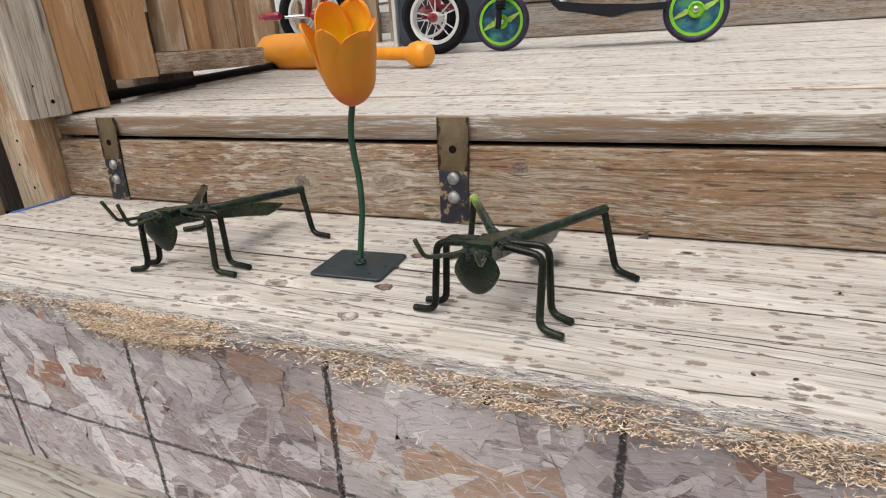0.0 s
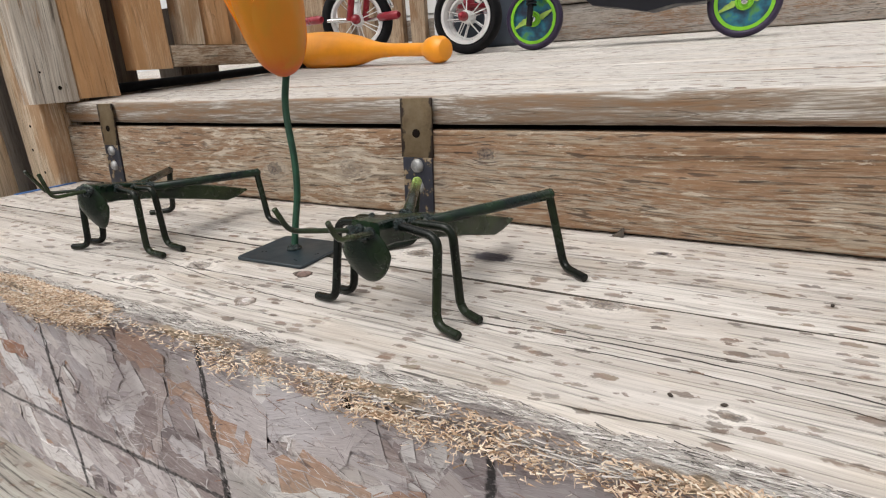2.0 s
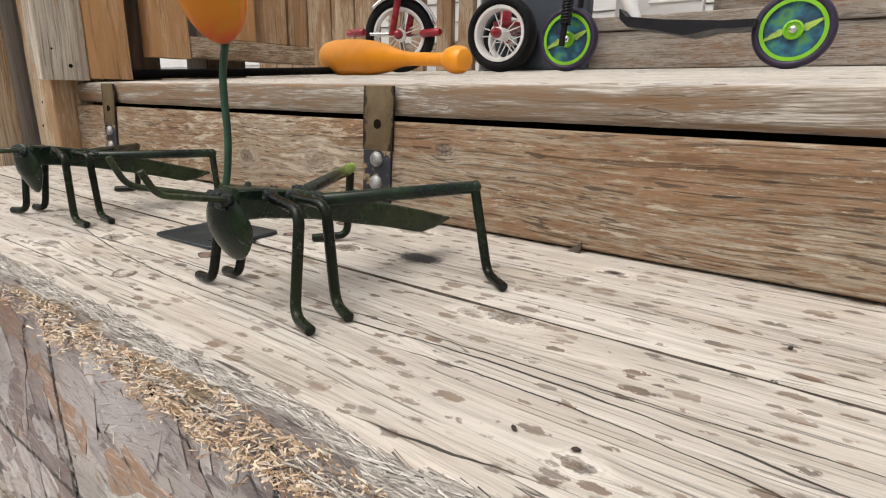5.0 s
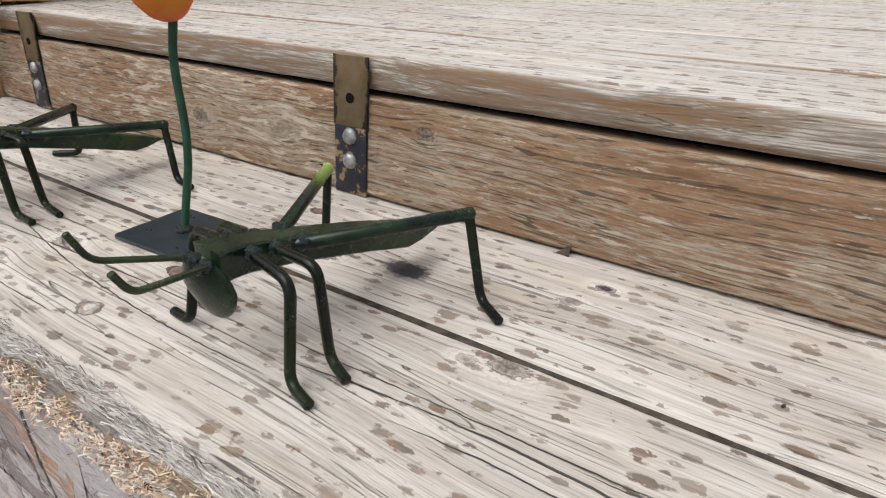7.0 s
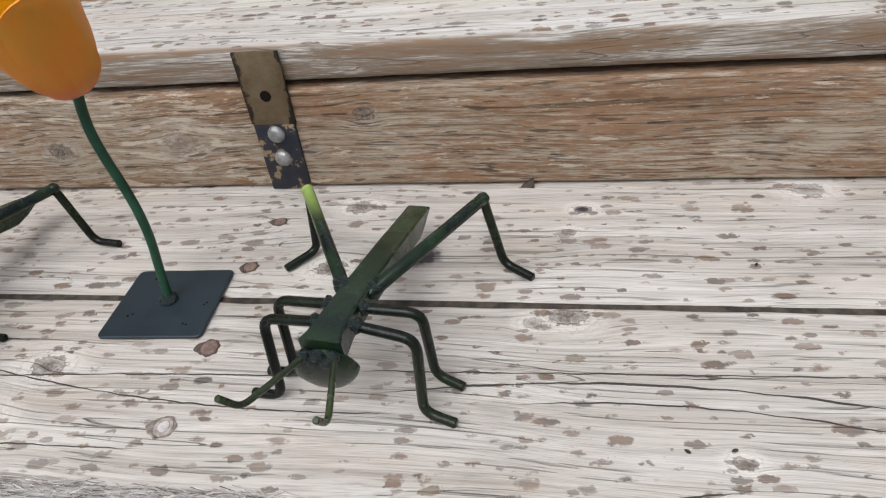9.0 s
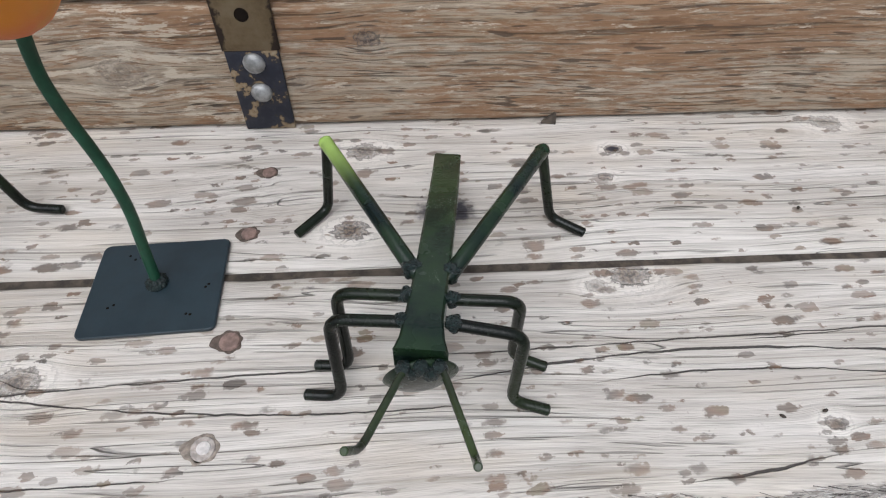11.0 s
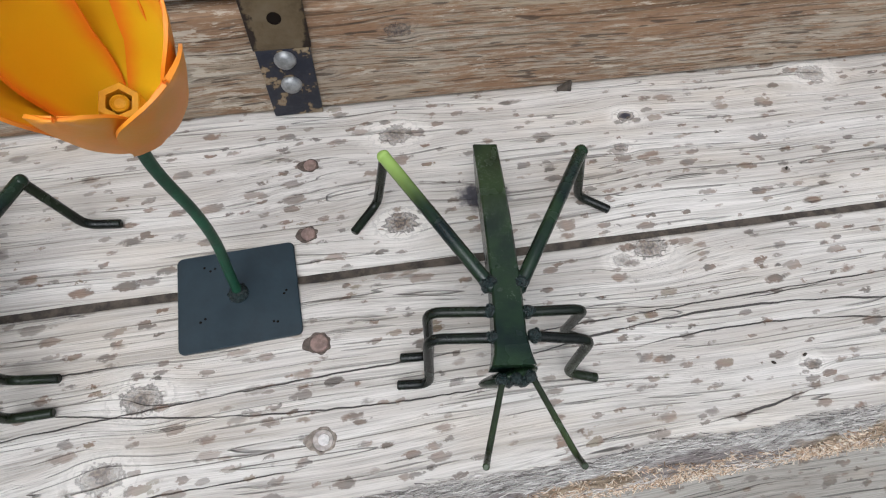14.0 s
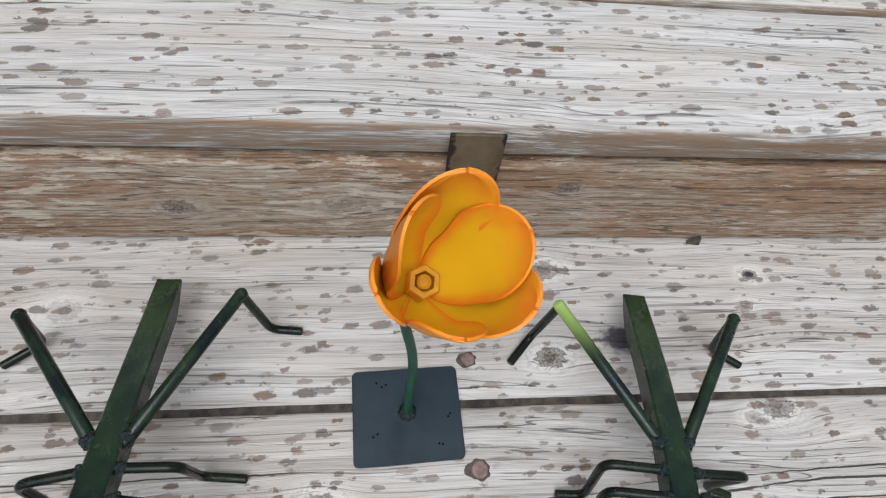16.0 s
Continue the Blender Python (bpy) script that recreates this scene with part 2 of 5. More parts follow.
    if knots:
        x, y, z = s.split(v0)
        col = s.mix(mask, col, s.mix(s.step(s.noise(s.mapped(v0, (1, 1, 1)), 420, 3), 0.35, 0.6), (0.035, 0.028, 0.03), (0.2, 0.15, 0.11)))
        col = s.mix(rings, col, (0.1, 0.085, 0.075))
    # ragged dark blots, among them a shadow painted on the wood
    for bx, by, br in blots:
        x, y, z = s.split(v0)
        dx, dy = s.math("SUBTRACT", x, bx), s.math("SUBTRACT", y, by)
        d = s.math("SQRT", s.math("ADD", s.math("MULTIPLY", s.math("MULTIPLY", dx, dx), 0.4), s.math("MULTIPLY", dy, dy)))
        d = s.math("ADD", d, s.math("MULTIPLY", s.math("SUBTRACT", s.math("ADD", s.math("MULTIPLY", s.noise(v0, 190, 3), 0.6), s.math("MULTIPLY", hair, 0.4)), 0.5), br * 1.7))
        col = s.mix(s.step(d, br * 1.5, br * 0.7, 0.0, 0.95), col, s.mix(s.noise(v0, 300, 2), (0.012, 0.012, 0.02), (0.05, 0.045, 0.06)))
    h = s.math("ADD", s.math("MULTIPLY", ring, 0.55), s.math("SUBTRACT", s.math("MULTIPLY", fine, 0.35), s.math("ADD", s.math("MULTIPLY", check, 0.5), s.math("MULTIPLY", split, 1.2))))
    if knots:
        h = s.math("SUBTRACT", h, s.math("MULTIPLY", mask, 0.5))
    return s.done(col, s.bump(h, 0.002, 1.0), rough)


GREY, BEIGE, BROWN = (0.665, 0.622, 0.57), (0.44, 0.392, 0.34), (0.125, 0.1, 0.08)
TREAD_KNOTS = [(0.068, -0.113, 0.0085, 0.95), (0.074, -0.034, 0.009, 0.75), (0.252, -0.069, 0.004, 0.7), (0.446, -0.014, 0.009, 0.6),
               (-0.307, -0.067, 0.009, 0.3), (0.265, -0.039, 0.005, 0.9), (-0.47, -0.06, 0.008, 0.6)]
FRONT_KNOTS = [(0.246, -0.158, 0.009, 0.8), (-0.108, -0.214, 0.009, 0.8), (-0.128, -0.257, 0.009, 0.6), (0.223, -0.165, 0.005, 0.5), (0.33, -0.258, 0.004, 0.7)]
SPLITS = [(0.235, 0.335, 0.9, -0.385, -0.2435, 0.0009), (0.29, 0.38, 0.6, -0.345, -0.157, 0.0006), (0.12, 0.62, -0.58, 0.326, -0.2574, 0.0008), (0.1, 0.6, -0.005, 0.028, -0.2119, 0.0005), (0.2, 0.6, -0.745, 0.424, -0.2853, 0.0005), (-0.3, 0.12, -0.1, 0.035, -0.2165, 0.0005), (-0.2, 0.15, 0.43, -0.0675, -0.2374, 0.0005), (-0.6, -0.1, 0.02, 0.01, -0.19, 0.0005), (-0.5, 0.0, 0.0, 0.015, -0.27, 0.0005)]
# the large blot is the insect's shadow below its tail, painted in
wood_tread = wood("weathered_tread_wood", GREY, BEIGE, BROWN, knots=TREAD_KNOTS, spots=0.95, crack=0.68, seed=1.3, blots=[(0.133, -0.098, 0.0105), (0.265, -0.039, 0.0028)])
wood_front = wood("weathered_front_wood", GREY, BEIGE, BROWN, knots=FRONT_KNOTS, spots=0.95, crack=0.6, seed=4.1, splits=SPLITS)
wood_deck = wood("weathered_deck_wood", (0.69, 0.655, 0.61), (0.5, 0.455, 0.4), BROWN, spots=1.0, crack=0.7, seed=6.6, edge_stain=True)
wood_riser = wood("stained_riser_wood", (0.43, 0.365, 0.285), (0.3, 0.225, 0.15), (0.1, 0.068, 0.045), axis="r", knots=[(-0.222, 0.044, 0.008, 0.9), (0.082, 0.072, 0.006, 0.95), (-0.354, 0.072, 0.004, 0.8), (0.03, 0.04, 0.004, 0.3), (-0.095, 0.05, 0.011, 0.4)], stain=(0.29, 0.15, 0.07), stain_amount=0.66, crack=0.7, seed=2.2, dashes=0.75)
wood_low = wood("dirty_lower_wood", (0.42, 0.395, 0.35), (0.3, 0.27, 0.235), (0.09, 0.075, 0.06), spots=0.8, crack=0.9, seed=7.7)
wood_post = wood("stained_post_wood", (0.75, 0.61, 0.45), (0.54, 0.4, 0.26), (0.15, 0.1, 0.065), axis="z", stain=(0.5, 0.28, 0.13), stain_amount=0.55, crack=0.7, seed=8.2, shift_each=True, flake=0.15)
wood_grey_up = wood("grey_board_wood", (0.74, 0.675, 0.58), (0.46, 0.385, 0.305), (0.13, 0.095, 0.07), axis="z", stain=(0.52, 0.3, 0.15), stain_amount=0.22, crack=0.95, seed=8.9, flake=0.1)
wood_back = wood("brown_picket_wood", (0.46, 0.35, 0.24), (0.3, 0.21, 0.135), (0.1, 0.065, 0.04), axis="z", stain=(0.27, 0.145, 0.065), stain_amount=0.6, crack=0.8, seed=1.9, shift_each=True, flake=0.15)
wood_orange = wood("orange_stained_wood", (0.76, 0.51, 0.31), (0.63, 0.37, 0.18), (0.28, 0.145, 0.065), axis="z", stain=(0.68, 0.36, 0.15), stain_amount=0.9, crack=0.3, seed=5.2, shift_each=True, flake=0.15)
wood_rail = wood("stained_rail_wood", (0.62, 0.52, 0.4), (0.46, 0.35, 0.24), (0.13, 0.09, 0.06), axis="y", stain=(0.33, 0.18, 0.085), stain_amount=0.6, crack=0.7, seed=3.2)
wood_far_up = wood("dark_post_wood", (0.2, 0.16, 0.125), (0.13, 0.1, 0.075), (0.05, 0.04, 0.03), axis="z", crack=0.9, seed=3.9)
wood_far = wood("old_step_wood", (0.38, 0.345, 0.31), (0.27, 0.23, 0.19), (0.09, 0.07, 0.055), stain=(0.3, 0.16, 0.08), stain_amount=0.35, crack=0.9, seed=9.4)


def plain(name, color, rough=0.5, metal=0.0, vary=0.12, scale=60.0, bump=0.0, coat=0.0, gloss=0.5):
    s = Shade(name, rough, metal)
    v = s.coord()
    k = s.noise(v, scale, 4.0, 0.6)
    c = s.mix(s.step(k, 0.3, 0.7), tuple(q * (1 - vary) for q in color), tuple(min(1.0, q * (1 + vary)) for q in color))
    s.b.inputs["Coat Weight"].default_value = coat
    s.b.inputs["Specular IOR Level"].default_value = gloss
    n = s.bump(s.noise(v, scale * 6, 3.0), 0.0008, bump) if bump else None
    return s.done(c, n, s.step(s.noise(v, scale * 0.5, 3.0), 0.3, 0.7, max(0.05, rough - 0.08), min(1.0, rough + 0.1)))


def sprayed_green(name, lime_x=None, speck=(0.62, 0.72), gloss=0.34, tone=(0.004, 0.0095, 0.0095), light=(0.012, 0.026, 0.0135), dust=(0.03, 0.06, 0.016)):
    """Dark green spray paint on welded steel, with speckle."""
    s = Shade(name, 0.38, 0.0)
    v = s.coord()
    base = s.mix(s.step(s.noise(v, 55, 3.0), 0.35, 0.7), tone, light)
    base = s.mix(s.math("MULTIPLY", s.step(s.noise(v, 13, 2.0), 0.42, 0.78), 0.5), base, dust)
    dots = s.cells(v, 900, "F1")
    base = s.mix(s.math("MULTIPLY", s.step(dots.outputs["Distance"], 0.25, 0.1), s.step(s.noise(v, 40, 2.0), *speck)), base, (0.3, 0.36, 0.28))
    if lime_x is not None:
        vx, vy, vz = s.split(v)
        base = s.mix(s.step(s.math("ADD", vy, s.math("MULTIPLY", s.noise(v, 60, 2.0), 0.012)), lime_x - 0.03, lime_x + 0.018), base, (0.36, 0.52, 0.13))
    s.b.inputs["Specular IOR Level"].default_value = gloss
    return s.done(base, s.bump(s.noise(v, 700, 3.0), 0.0005, 0.35), s.step(s.noise(v, 60, 3.0), 0.3, 0.7, 0.14, 0.3))


green_paint = sprayed_green("dark_green_sprayed_steel")
body_paint = sprayed_green("dark_green_sprayed_tube", speck=(0.44, 0.6), tone=(0.006, 0.014, 0.011), light=(0.015, 0.033, 0.015), dust=(0.055, 0.08, 0.03))
leg_paint = sprayed_green("black_green_sprayed_rod", gloss=0.24, tone=(0.0045, 0.0055, 0.0045), light=(0.009, 0.0135, 0.008), dust=(0.026, 0.04, 0.013))
head_paint = sprayed_green("green_sprayed_plate", tone=(0.006, 0.012, 0.009), light=(0.014, 0.03, 0.012), dust=(0.035, 0.06, 0.014))
antenna_paint = sprayed_green("olive_sprayed_rod", tone=(0.02, 0.026, 0.016), light=(0.04, 0.06, 0.025), dust=(0.06, 0.09, 0.03))
lime_paint = sprayed_green("lime_sprayed_steel", 0.09)
green_stem = plain("green_stem_paint", (0.008, 0.05, 0.024), 0.4, 0.0, 0.3, 80, 0.2)
plate_paint = plain("dark_slate_paint", (0.014, 0.026, 0.034), 0.36, 0.0, 0.15, 60, 0.1)
weld_metal = plain("dark_weld_metal", (0.007, 0.016, 0.015), 0.24, 0.0, 0.5, 700, 0.8)


def osb_nodes(s, col, v):
    """Black marker lines and worn dirt over the board's own colour."""
    x, y, z = s.split(v)
    rag = s.math("MULTIPLY", s.math("SUBTRACT", s.noise(v, 160, 3.0), 0.5), 0.006)
    lean = s.math("MULTIPLY", z, -0.015)
    mark = 0.0
    for at in (-0.655, -0.43, -0.212, 0.009, 0.229, 0.45):
        d = s.math("ABSOLUTE", s.math("ADD", s.math("ADD", s.math("SUBTRACT", x, at), lean), rag))
        mark = s.math("MAXIMUM", mark, s.step(d, 0.0036, 0.0018))
    d = s.math("ABSOLUTE", s.math("ADD", s.math("ADD", z, 0.142), rag))
    mark = s.math("MAXIMUM", mark, s.math("MULTIPLY", s.step(d, 0.003, 0.0014), 0.9))
    gaps = s.step(s.noise(v, 330, 2.0), 0.3, 0.5)
    return s.mix(s.math("MULTIPLY", mark, s.math("ADD", 0.35, s.math("MULTIPLY", gaps, 0.6))), col, (0.02, 0.018, 0.018))


def strand_board(name, kind, tone=None):
    s = Shade(name, 0.8)
    v = s.place()
    if kind == "base":
        c = s.cells(s.mapped(v, (18, 1, 55), (0, 0.6, 0)), 1.0)
        r = s.math("MULTIPLY", s.split(c.outputs["Color"])[0], 0.86)
    else:
        r = s.n.new("ShaderNodeObjectInfo").outputs["Random"] if kind == "piece" else s.n.new("ShaderNodeNewGeometry").outputs["Random Per Island"]
    if tone is not None:
        r = tone
    col = s.ramp(r, (0.0, (0.12, 0.09, 0.092)), (0.12, (0.56, 0.525, 0.535)), (0.24, (0.19, 0.135, 0.125)), (0.36, (0.76, 0.73, 0.72)), (0.48, (0.33, 0.275, 0.275)), (0.6, (0.6, 0.55, 0.545)), (0.7, (0.28, 0.205, 0.18)), (0.82, (0.84, 0.81, 0.79)), (0.91, (0.26, 0.2, 0.195)), (0.96, (0.45, 0.275, 0.18)), (1.0, (0.3, 0.14, 0.08)))
    drift = s.noise(s.mapped(v, (16, 1, 38), (0, 0.75, 0)), 1.0, 5.0, 0.68)
    col = s.mix(0.1, col, s.ramp(drift, (0.3, (0.2, 0.16, 0.165)), (0.42, (0.4, 0.355, 0.36)), (0.52, (0.6, 0.56, 0.55)), (0.6, (0.38, 0.31, 0.3)), (0.7, (0.44, 0.27, 0.18))))
    if kind == "piece":
        o = s.mapped(s.coord(), (25, 1, 700))
    else:
        o = s.mapped(v, (60, 1, 500), (0, 0.4, 0))
    f = s.noise(o, 1.0, 4.0, 0.75)
    col = s.mix(s.math("MULTIPLY", s.step(f, 0.5, 0.72), 0.6), col, (0.1, 0.075, 0.07))
    col = s.mix(s.math("MULTIPLY", s.step(f, 0.45, 0.3), 0.35), col, (0.62, 0.58, 0.56))
    col = s.mix(s.math("MULTIPLY", s.step(s.noise(v, 60, 5.0, 0.7), 0.54, 0.72), 0.3), col, (0.5, 0.46, 0.45))
    for turn, sc in ((0.5, 1.0), (-0.35, 1.3), (1.1, 0.9)):
        scratch = s.noise(s.mapped(v, (30 * sc, 1, 330 * sc), (0, turn, 0)), 1.0, 3.0, 0.75)
        col = s.mix(s.math("MULTIPLY", s.step(scratch, 0.6, 0.68), 0.5), col, (0.7, 0.655, 0.63))
        col = s.mix(s.math("MULTIPLY", s.step(scratch, 0.35, 0.29), 0.6), col, (0.09, 0.065, 0.06))
    ply = s.math("ADD", s.noise(s.mapped(v, (9, 1, 17), (0, 0.5, 0)), 1.0, 5.0, 0.7), s.math("MULTIPLY", s.math("SUBTRACT", f, 0.5), 0.16))
    col = s.mix(s.math("MULTIPLY", s.step(ply, 0.63, 0.68), 0.55), col, s.mix(s.step(f, 0.35, 0.65), (0.46, 0.28, 0.185), (0.27, 0.14, 0.085)))
    mott = s.noise(s.mapped(v, (55, 1, 75), (0, 0.3, 0)), 1.0, 6.0, 0.75)
    col = s.mix(s.math("MULTIPLY", s.step(mott, 0.56, 0.68), 0.4), col, (0.66, 0.62, 0.6))
    col = s.mix(s.math("MULTIPLY", s.step(mott, 0.43, 0.32), 0.5), col, (0.13, 0.095, 0.09))
    # brown-plum dirt plus the overhang's shade, painted in towards the right end
    east = s.split(v)[0]
    dirt_and_shade = s.step(s.math("ADD", east, s.math("MULTIPLY", s.math("SUBTRACT", s.noise(v, 9, 5.0, 0.65), 0.5), 0.34)), 0.1, 0.24)
    col = s.mix(s.math("MULTIPLY", dirt_and_shade, 0.38), col, (0.14, 0.098, 0.095))
    # plum-coloured damp stain and grey-green algae in broad clouds
    cloud = s.noise(s.mapped(v, (3.2, 1, 6.0), shift=(1.7, 0, 0.4)), 1.0, 5.0, 0.66)
    col = s.mix(s.math("MULTIPLY", s.step(cloud, 0.52, 0.68), 0.5), col, (0.15, 0.105, 0.1))
    col = s.mix(s.math("MULTIPLY", s.step(s.noise(s.mapped(v, (5, 1, 8), shift=(6, 0, 2)), 1.0, 4.0), 0.55, 0.7), 0.3), col, (0.33, 0.33, 0.27))
    col = osb_nodes(s, col, v)
    return s.done(col, s.bump(f, 0.001, 0.7))


osb_base = strand_board("strand_board_core", "base")
osb_piece = strand_board("strand_board_flake", "piece")
osb_chip = strand_board("strand_board_chip", "chips")
osb_rust = strand_board("rust_brown_flake", "piece", 0.965)
osb_deep = strand_board("deep_brown_flake", "piece", 1.0)
osb_pale = strand_board("pale_grey_flake", "piece", 0.8)
osb_blue = strand_board("cool_grey_flake", "piece", 0.13)
osb_plum = strand_board("plum_brown_flake", "piece", 0.22)
s = Shade("straw_coloured_fibre", 0.8)
r = s.n.new("ShaderNodeNewGeometry").outputs["Random Per Island"]
fibre = s.done(s.ramp(r, (0.0, (0.12, 0.075, 0.045)), (0.22, (0.36, 0.23, 0.135)), (0.45, (0.58, 0.42, 0.29)), (0.7, (0.68, 0.53, 0.39)), (0.88, (0.8, 0.7, 0.55)), (1.0, (0.5, 0.45, 0.4))))
s = Shade("weathered_grey_splinter", 0.85)
r = s.n.new("ShaderNodeNewGeometry").outputs["Random Per Island"]
splinter_grey = s.done(s.ramp(r, (0.0, (0.05, 0.042, 0.038)), (0.2, (0.22, 0.195, 0.175)), (0.45, (0.4, 0.365, 0.33)), (0.75, (0.57, 0.53, 0.49)), (1.0, (0.74, 0.7, 0.66))))
s = Shade("crushed_board_edge", 0.9)
v = s.place()
f = s.noise(s.mapped(v, (30, 300, 300)), 1.0, 5.0, 0.7)
grain = s.noise(s.mapped(v, (14, 700, 700)), 1.0, 4.0, 0.7)
tan = s.ramp(f, (0.3, (0.05, 0.038, 0.03)), (0.44, (0.24, 0.175, 0.115)), (0.56, (0.42, 0.32, 0.22)), (0.74, (0.6, 0.49, 0.36)))
ash = s.ramp(grain, (0.32, (0.05, 0.042, 0.036)), (0.4, (0.4, 0.36, 0.325)), (0.52, (0.7, 0.66, 0.615)))
inward = s.split(v)[1]
patch = s.step(s.noise(s.mapped(v, (9, 1, 1)), 1.0, 3.0), 0.52, 0.62)
east = s.split(v)[0]
patch = s.math("MAXIMUM", patch, s.math("MULTIPLY", s.step(east, -0.28, -0.26), s.step(s.math("ADD", east, s.math("MULTIPLY", s.math("SUBTRACT", f, 0.5), 0.08)), -0.07, -0.13)))
tan = s.mix(patch, s.ramp(f, (0.3, (0.09, 0.075, 0.07)), (0.5, (0.33, 0.285, 0.265)), (0.7, (0.5, 0.455, 0.43))), tan)
where = s.math("ADD", inward, s.math("MULTIPLY", s.math("SUBTRACT", s.noise(v, 22, 4.0), 0.5), 0.028))
crushed = s.done(s.mix(s.step(where, -0.3035, -0.3005), tan, ash), s.bump(s.math("ADD", f, grain), 0.004, 1.0))

s = Shade("bare_rusty_steel", 0.55, 0.55)
v = s.coord()
k = s.noise(v, 40, 5.0, 0.65)
rust = s.step(s.math("ADD", s.math("ABSOLUTE", s.split(v)[0]), s.math("MULTIPLY", s.math("SUBTRACT", k, 0.5), 0.03)), 0.0155, 0.0185)
strap_bare = s.done(s.mix(rust, s.ramp(k, (0.3, (0.1, 0.068, 0.036)), (0.5, (0.17, 0.125, 0.07)), (0.7, (0.21, 0.165, 0.105))), (0.03, 0.02, 0.015)), s.bump(s.noise(v, 400, 3), 0.0005, 0.5))
s = Shade("flaking_black_paint", 0.5, 0.2)
v = s.coord()
k = s.noise(v, 85, 4.0, 0.6)
strap_black = s.done(s.ramp(k, (0.44, (0.014, 0.016, 0.026)), (0.5, (0.02, 0.022, 0.034)), (0.56, (0.025, 0.022, 0.025)), (0.59, (0.22, 0.155, 0.085)), (0.72, (0.32, 0.26, 0.18))), s.bump(k, 0.0008, 0.6))
bolt_steel = plain("galvanised_bolt", (0.34, 0.34, 0.335), 0.55, 0.8, 0.3, 200)
nail_metal = plain("weathered_nail_head", (0.23, 0.155, 0.13), 0.55, 0.25, 0.3, 300, 0.3)
nail_white = plain("pale_nail_head", (0.62, 0.58, 0.55), 0.5, 0.2, 0.2, 300, 0.3)
nail_grey = plain("grey_nail_head", (0.4, 0.35, 0.315), 0.55, 0.2, 0.3, 300, 0.3)
nail_pale_rim = plain("pale_torn_rim", (0.24, 0.2, 0.165), 0.9, 0.0, 0.4, 300)
nail_rim = plain("torn_rim", (0.1, 0.075, 0.06), 0.9, 0.0, 0.4, 300)
# near-black: the shade inside holes, pits and gaps is put into the colour
shade_black = plain("shade_black", (0.012, 0.009, 0.007), 0.95, gloss=0.05)
orange_plastic = plain("orange_plastic", (0.88, 0.33, 0.015), 0.42, 0.0, 0.05, 30, 0.0)
black_rubber = plain("black_rubber", (0.006, 0.006, 0.007), 0.7, 0.0, 0.3, 120, 0.2, gloss=0.2)
purple_rubber = plain("purple_rubber", (0.022, 0.013, 0.042), 0.5, 0.0, 0.25, 100)
white_metal = plain("white_enamel", (0.72, 0.72, 0.71), 0.35, 0.0, 0.08, 40)
red_metal = plain("dark_red_enamel", (0.26, 0.008, 0.02), 0.3, 0.0, 0.2, 40, 0.0, 0.3)
chrome = plain("chrome", (0.75, 0.75, 0.76), 0.14, 1.0, 0.05, 40)
lime_plastic = plain("lime_plastic", (0.2, 0.52, 0.02), 0.4, 0.0, 0.1, 40)
wing_green = plain("pale_green_plastic", (0.3, 0.45, 0.08), 0.45, 0.0, 0.25, 60)
black_plastic = plain("black_plastic", (0.006, 0.006, 0.01), 0.5, 0.0, 0.2, 60, gloss=0.3)
slate_plastic = plain("slate_grey_plastic", (0.04, 0.052, 0.07), 0.5, 0.0, 0.08, 20)
white_plastic = plain("white_plastic", (0.75, 0.75, 0.75), 0.45, 0.0, 0.04, 20)
siding_white = plain("white_vinyl_siding", (0.74, 0.74, 0.73), 0.55, 0.0, 0.04, 8)
s = Shade("blue_green_swirled_plastic", 0.4)
v = s.coord()
k = s.noise(v, 26, 3.0, 0.55)
swirl = s.done(s.ramp(k, (0.34, (0.012, 0.02, 0.05)), (0.47, (0.015, 0.075, 0.13)), (0.55, (0.02, 0.16, 0.24)), (0.64, (0.08, 0.26, 0.06)), (0.72, (0.02, 0.1, 0.16))))
s = Shade("trodden_ground", 0.95)
v = s.place()
k = s.noise(v, 14, 6.0, 0.7)
ground_mat = s.done(s.ramp(k, (0.3, (0.09, 0.085, 0.075)), (0.5, (0.17, 0.16, 0.14)), (0.7, (0.26, 0.245, 0.22))), s.bump(s.noise(v, 90, 5.0), 0.01, 0.6))


def petal_paint():
    """Yellow inside towards the throat, orange along the rim and outside, red at the base."""
    s = Shade("orange_yellow_sprayed_petal", 0.5)
    u, w, z = s.split(s.coord("UV"))
    side = s.math("ABSOLUTE", s.math("SUBTRACT", u, 0.5))
    inner = s.n.new("ShaderNodeAttribute")
    inner.attribute_name = "inner"
    k = s.noise(s.coord(), 70, 4.0)
    rim = s.step(s.math("ADD", s.math("MAXIMUM", s.math("MULTIPLY", side, 2.0), w), s.math("MULTIPLY", s.math("SUBTRACT", k, 0.5), 0.2)), 0.62, 1.05)
    inside = s.mix(rim, (0.86, 0.58, 0.006), (0.88, 0.27, 0.014))
    out = s.mix(s.step(s.math("ADD", w, s.math("MULTIPLY", k, 0.2)), 0.1, 0.6), (0.62, 0.06, 0.008), (0.7, 0.235, 0.006))
    out = s.mix(s.math("MULTIPLY", s.step(s.noise(s.mapped(s.coord(), (60, 60, 16)), 1.0, 4.0), 0.42, 0.68), 0.5), out, (0.56, 0.27, 0.012))
    out = s.mix(s.step(s.math("ADD", w, s.math("MULTIPLY", s.math("SUBTRACT", k, 0.5), 0.12)), 0.93, 1.0), out, (0.8, 0.3, 0.02))
    return s.done(s.mix(inner.outputs["Fac"], out, inside), s.bump(s.noise(s.coord(), 500, 3.0), 0.0004, 0.3))


petal_mat = petal_paint()


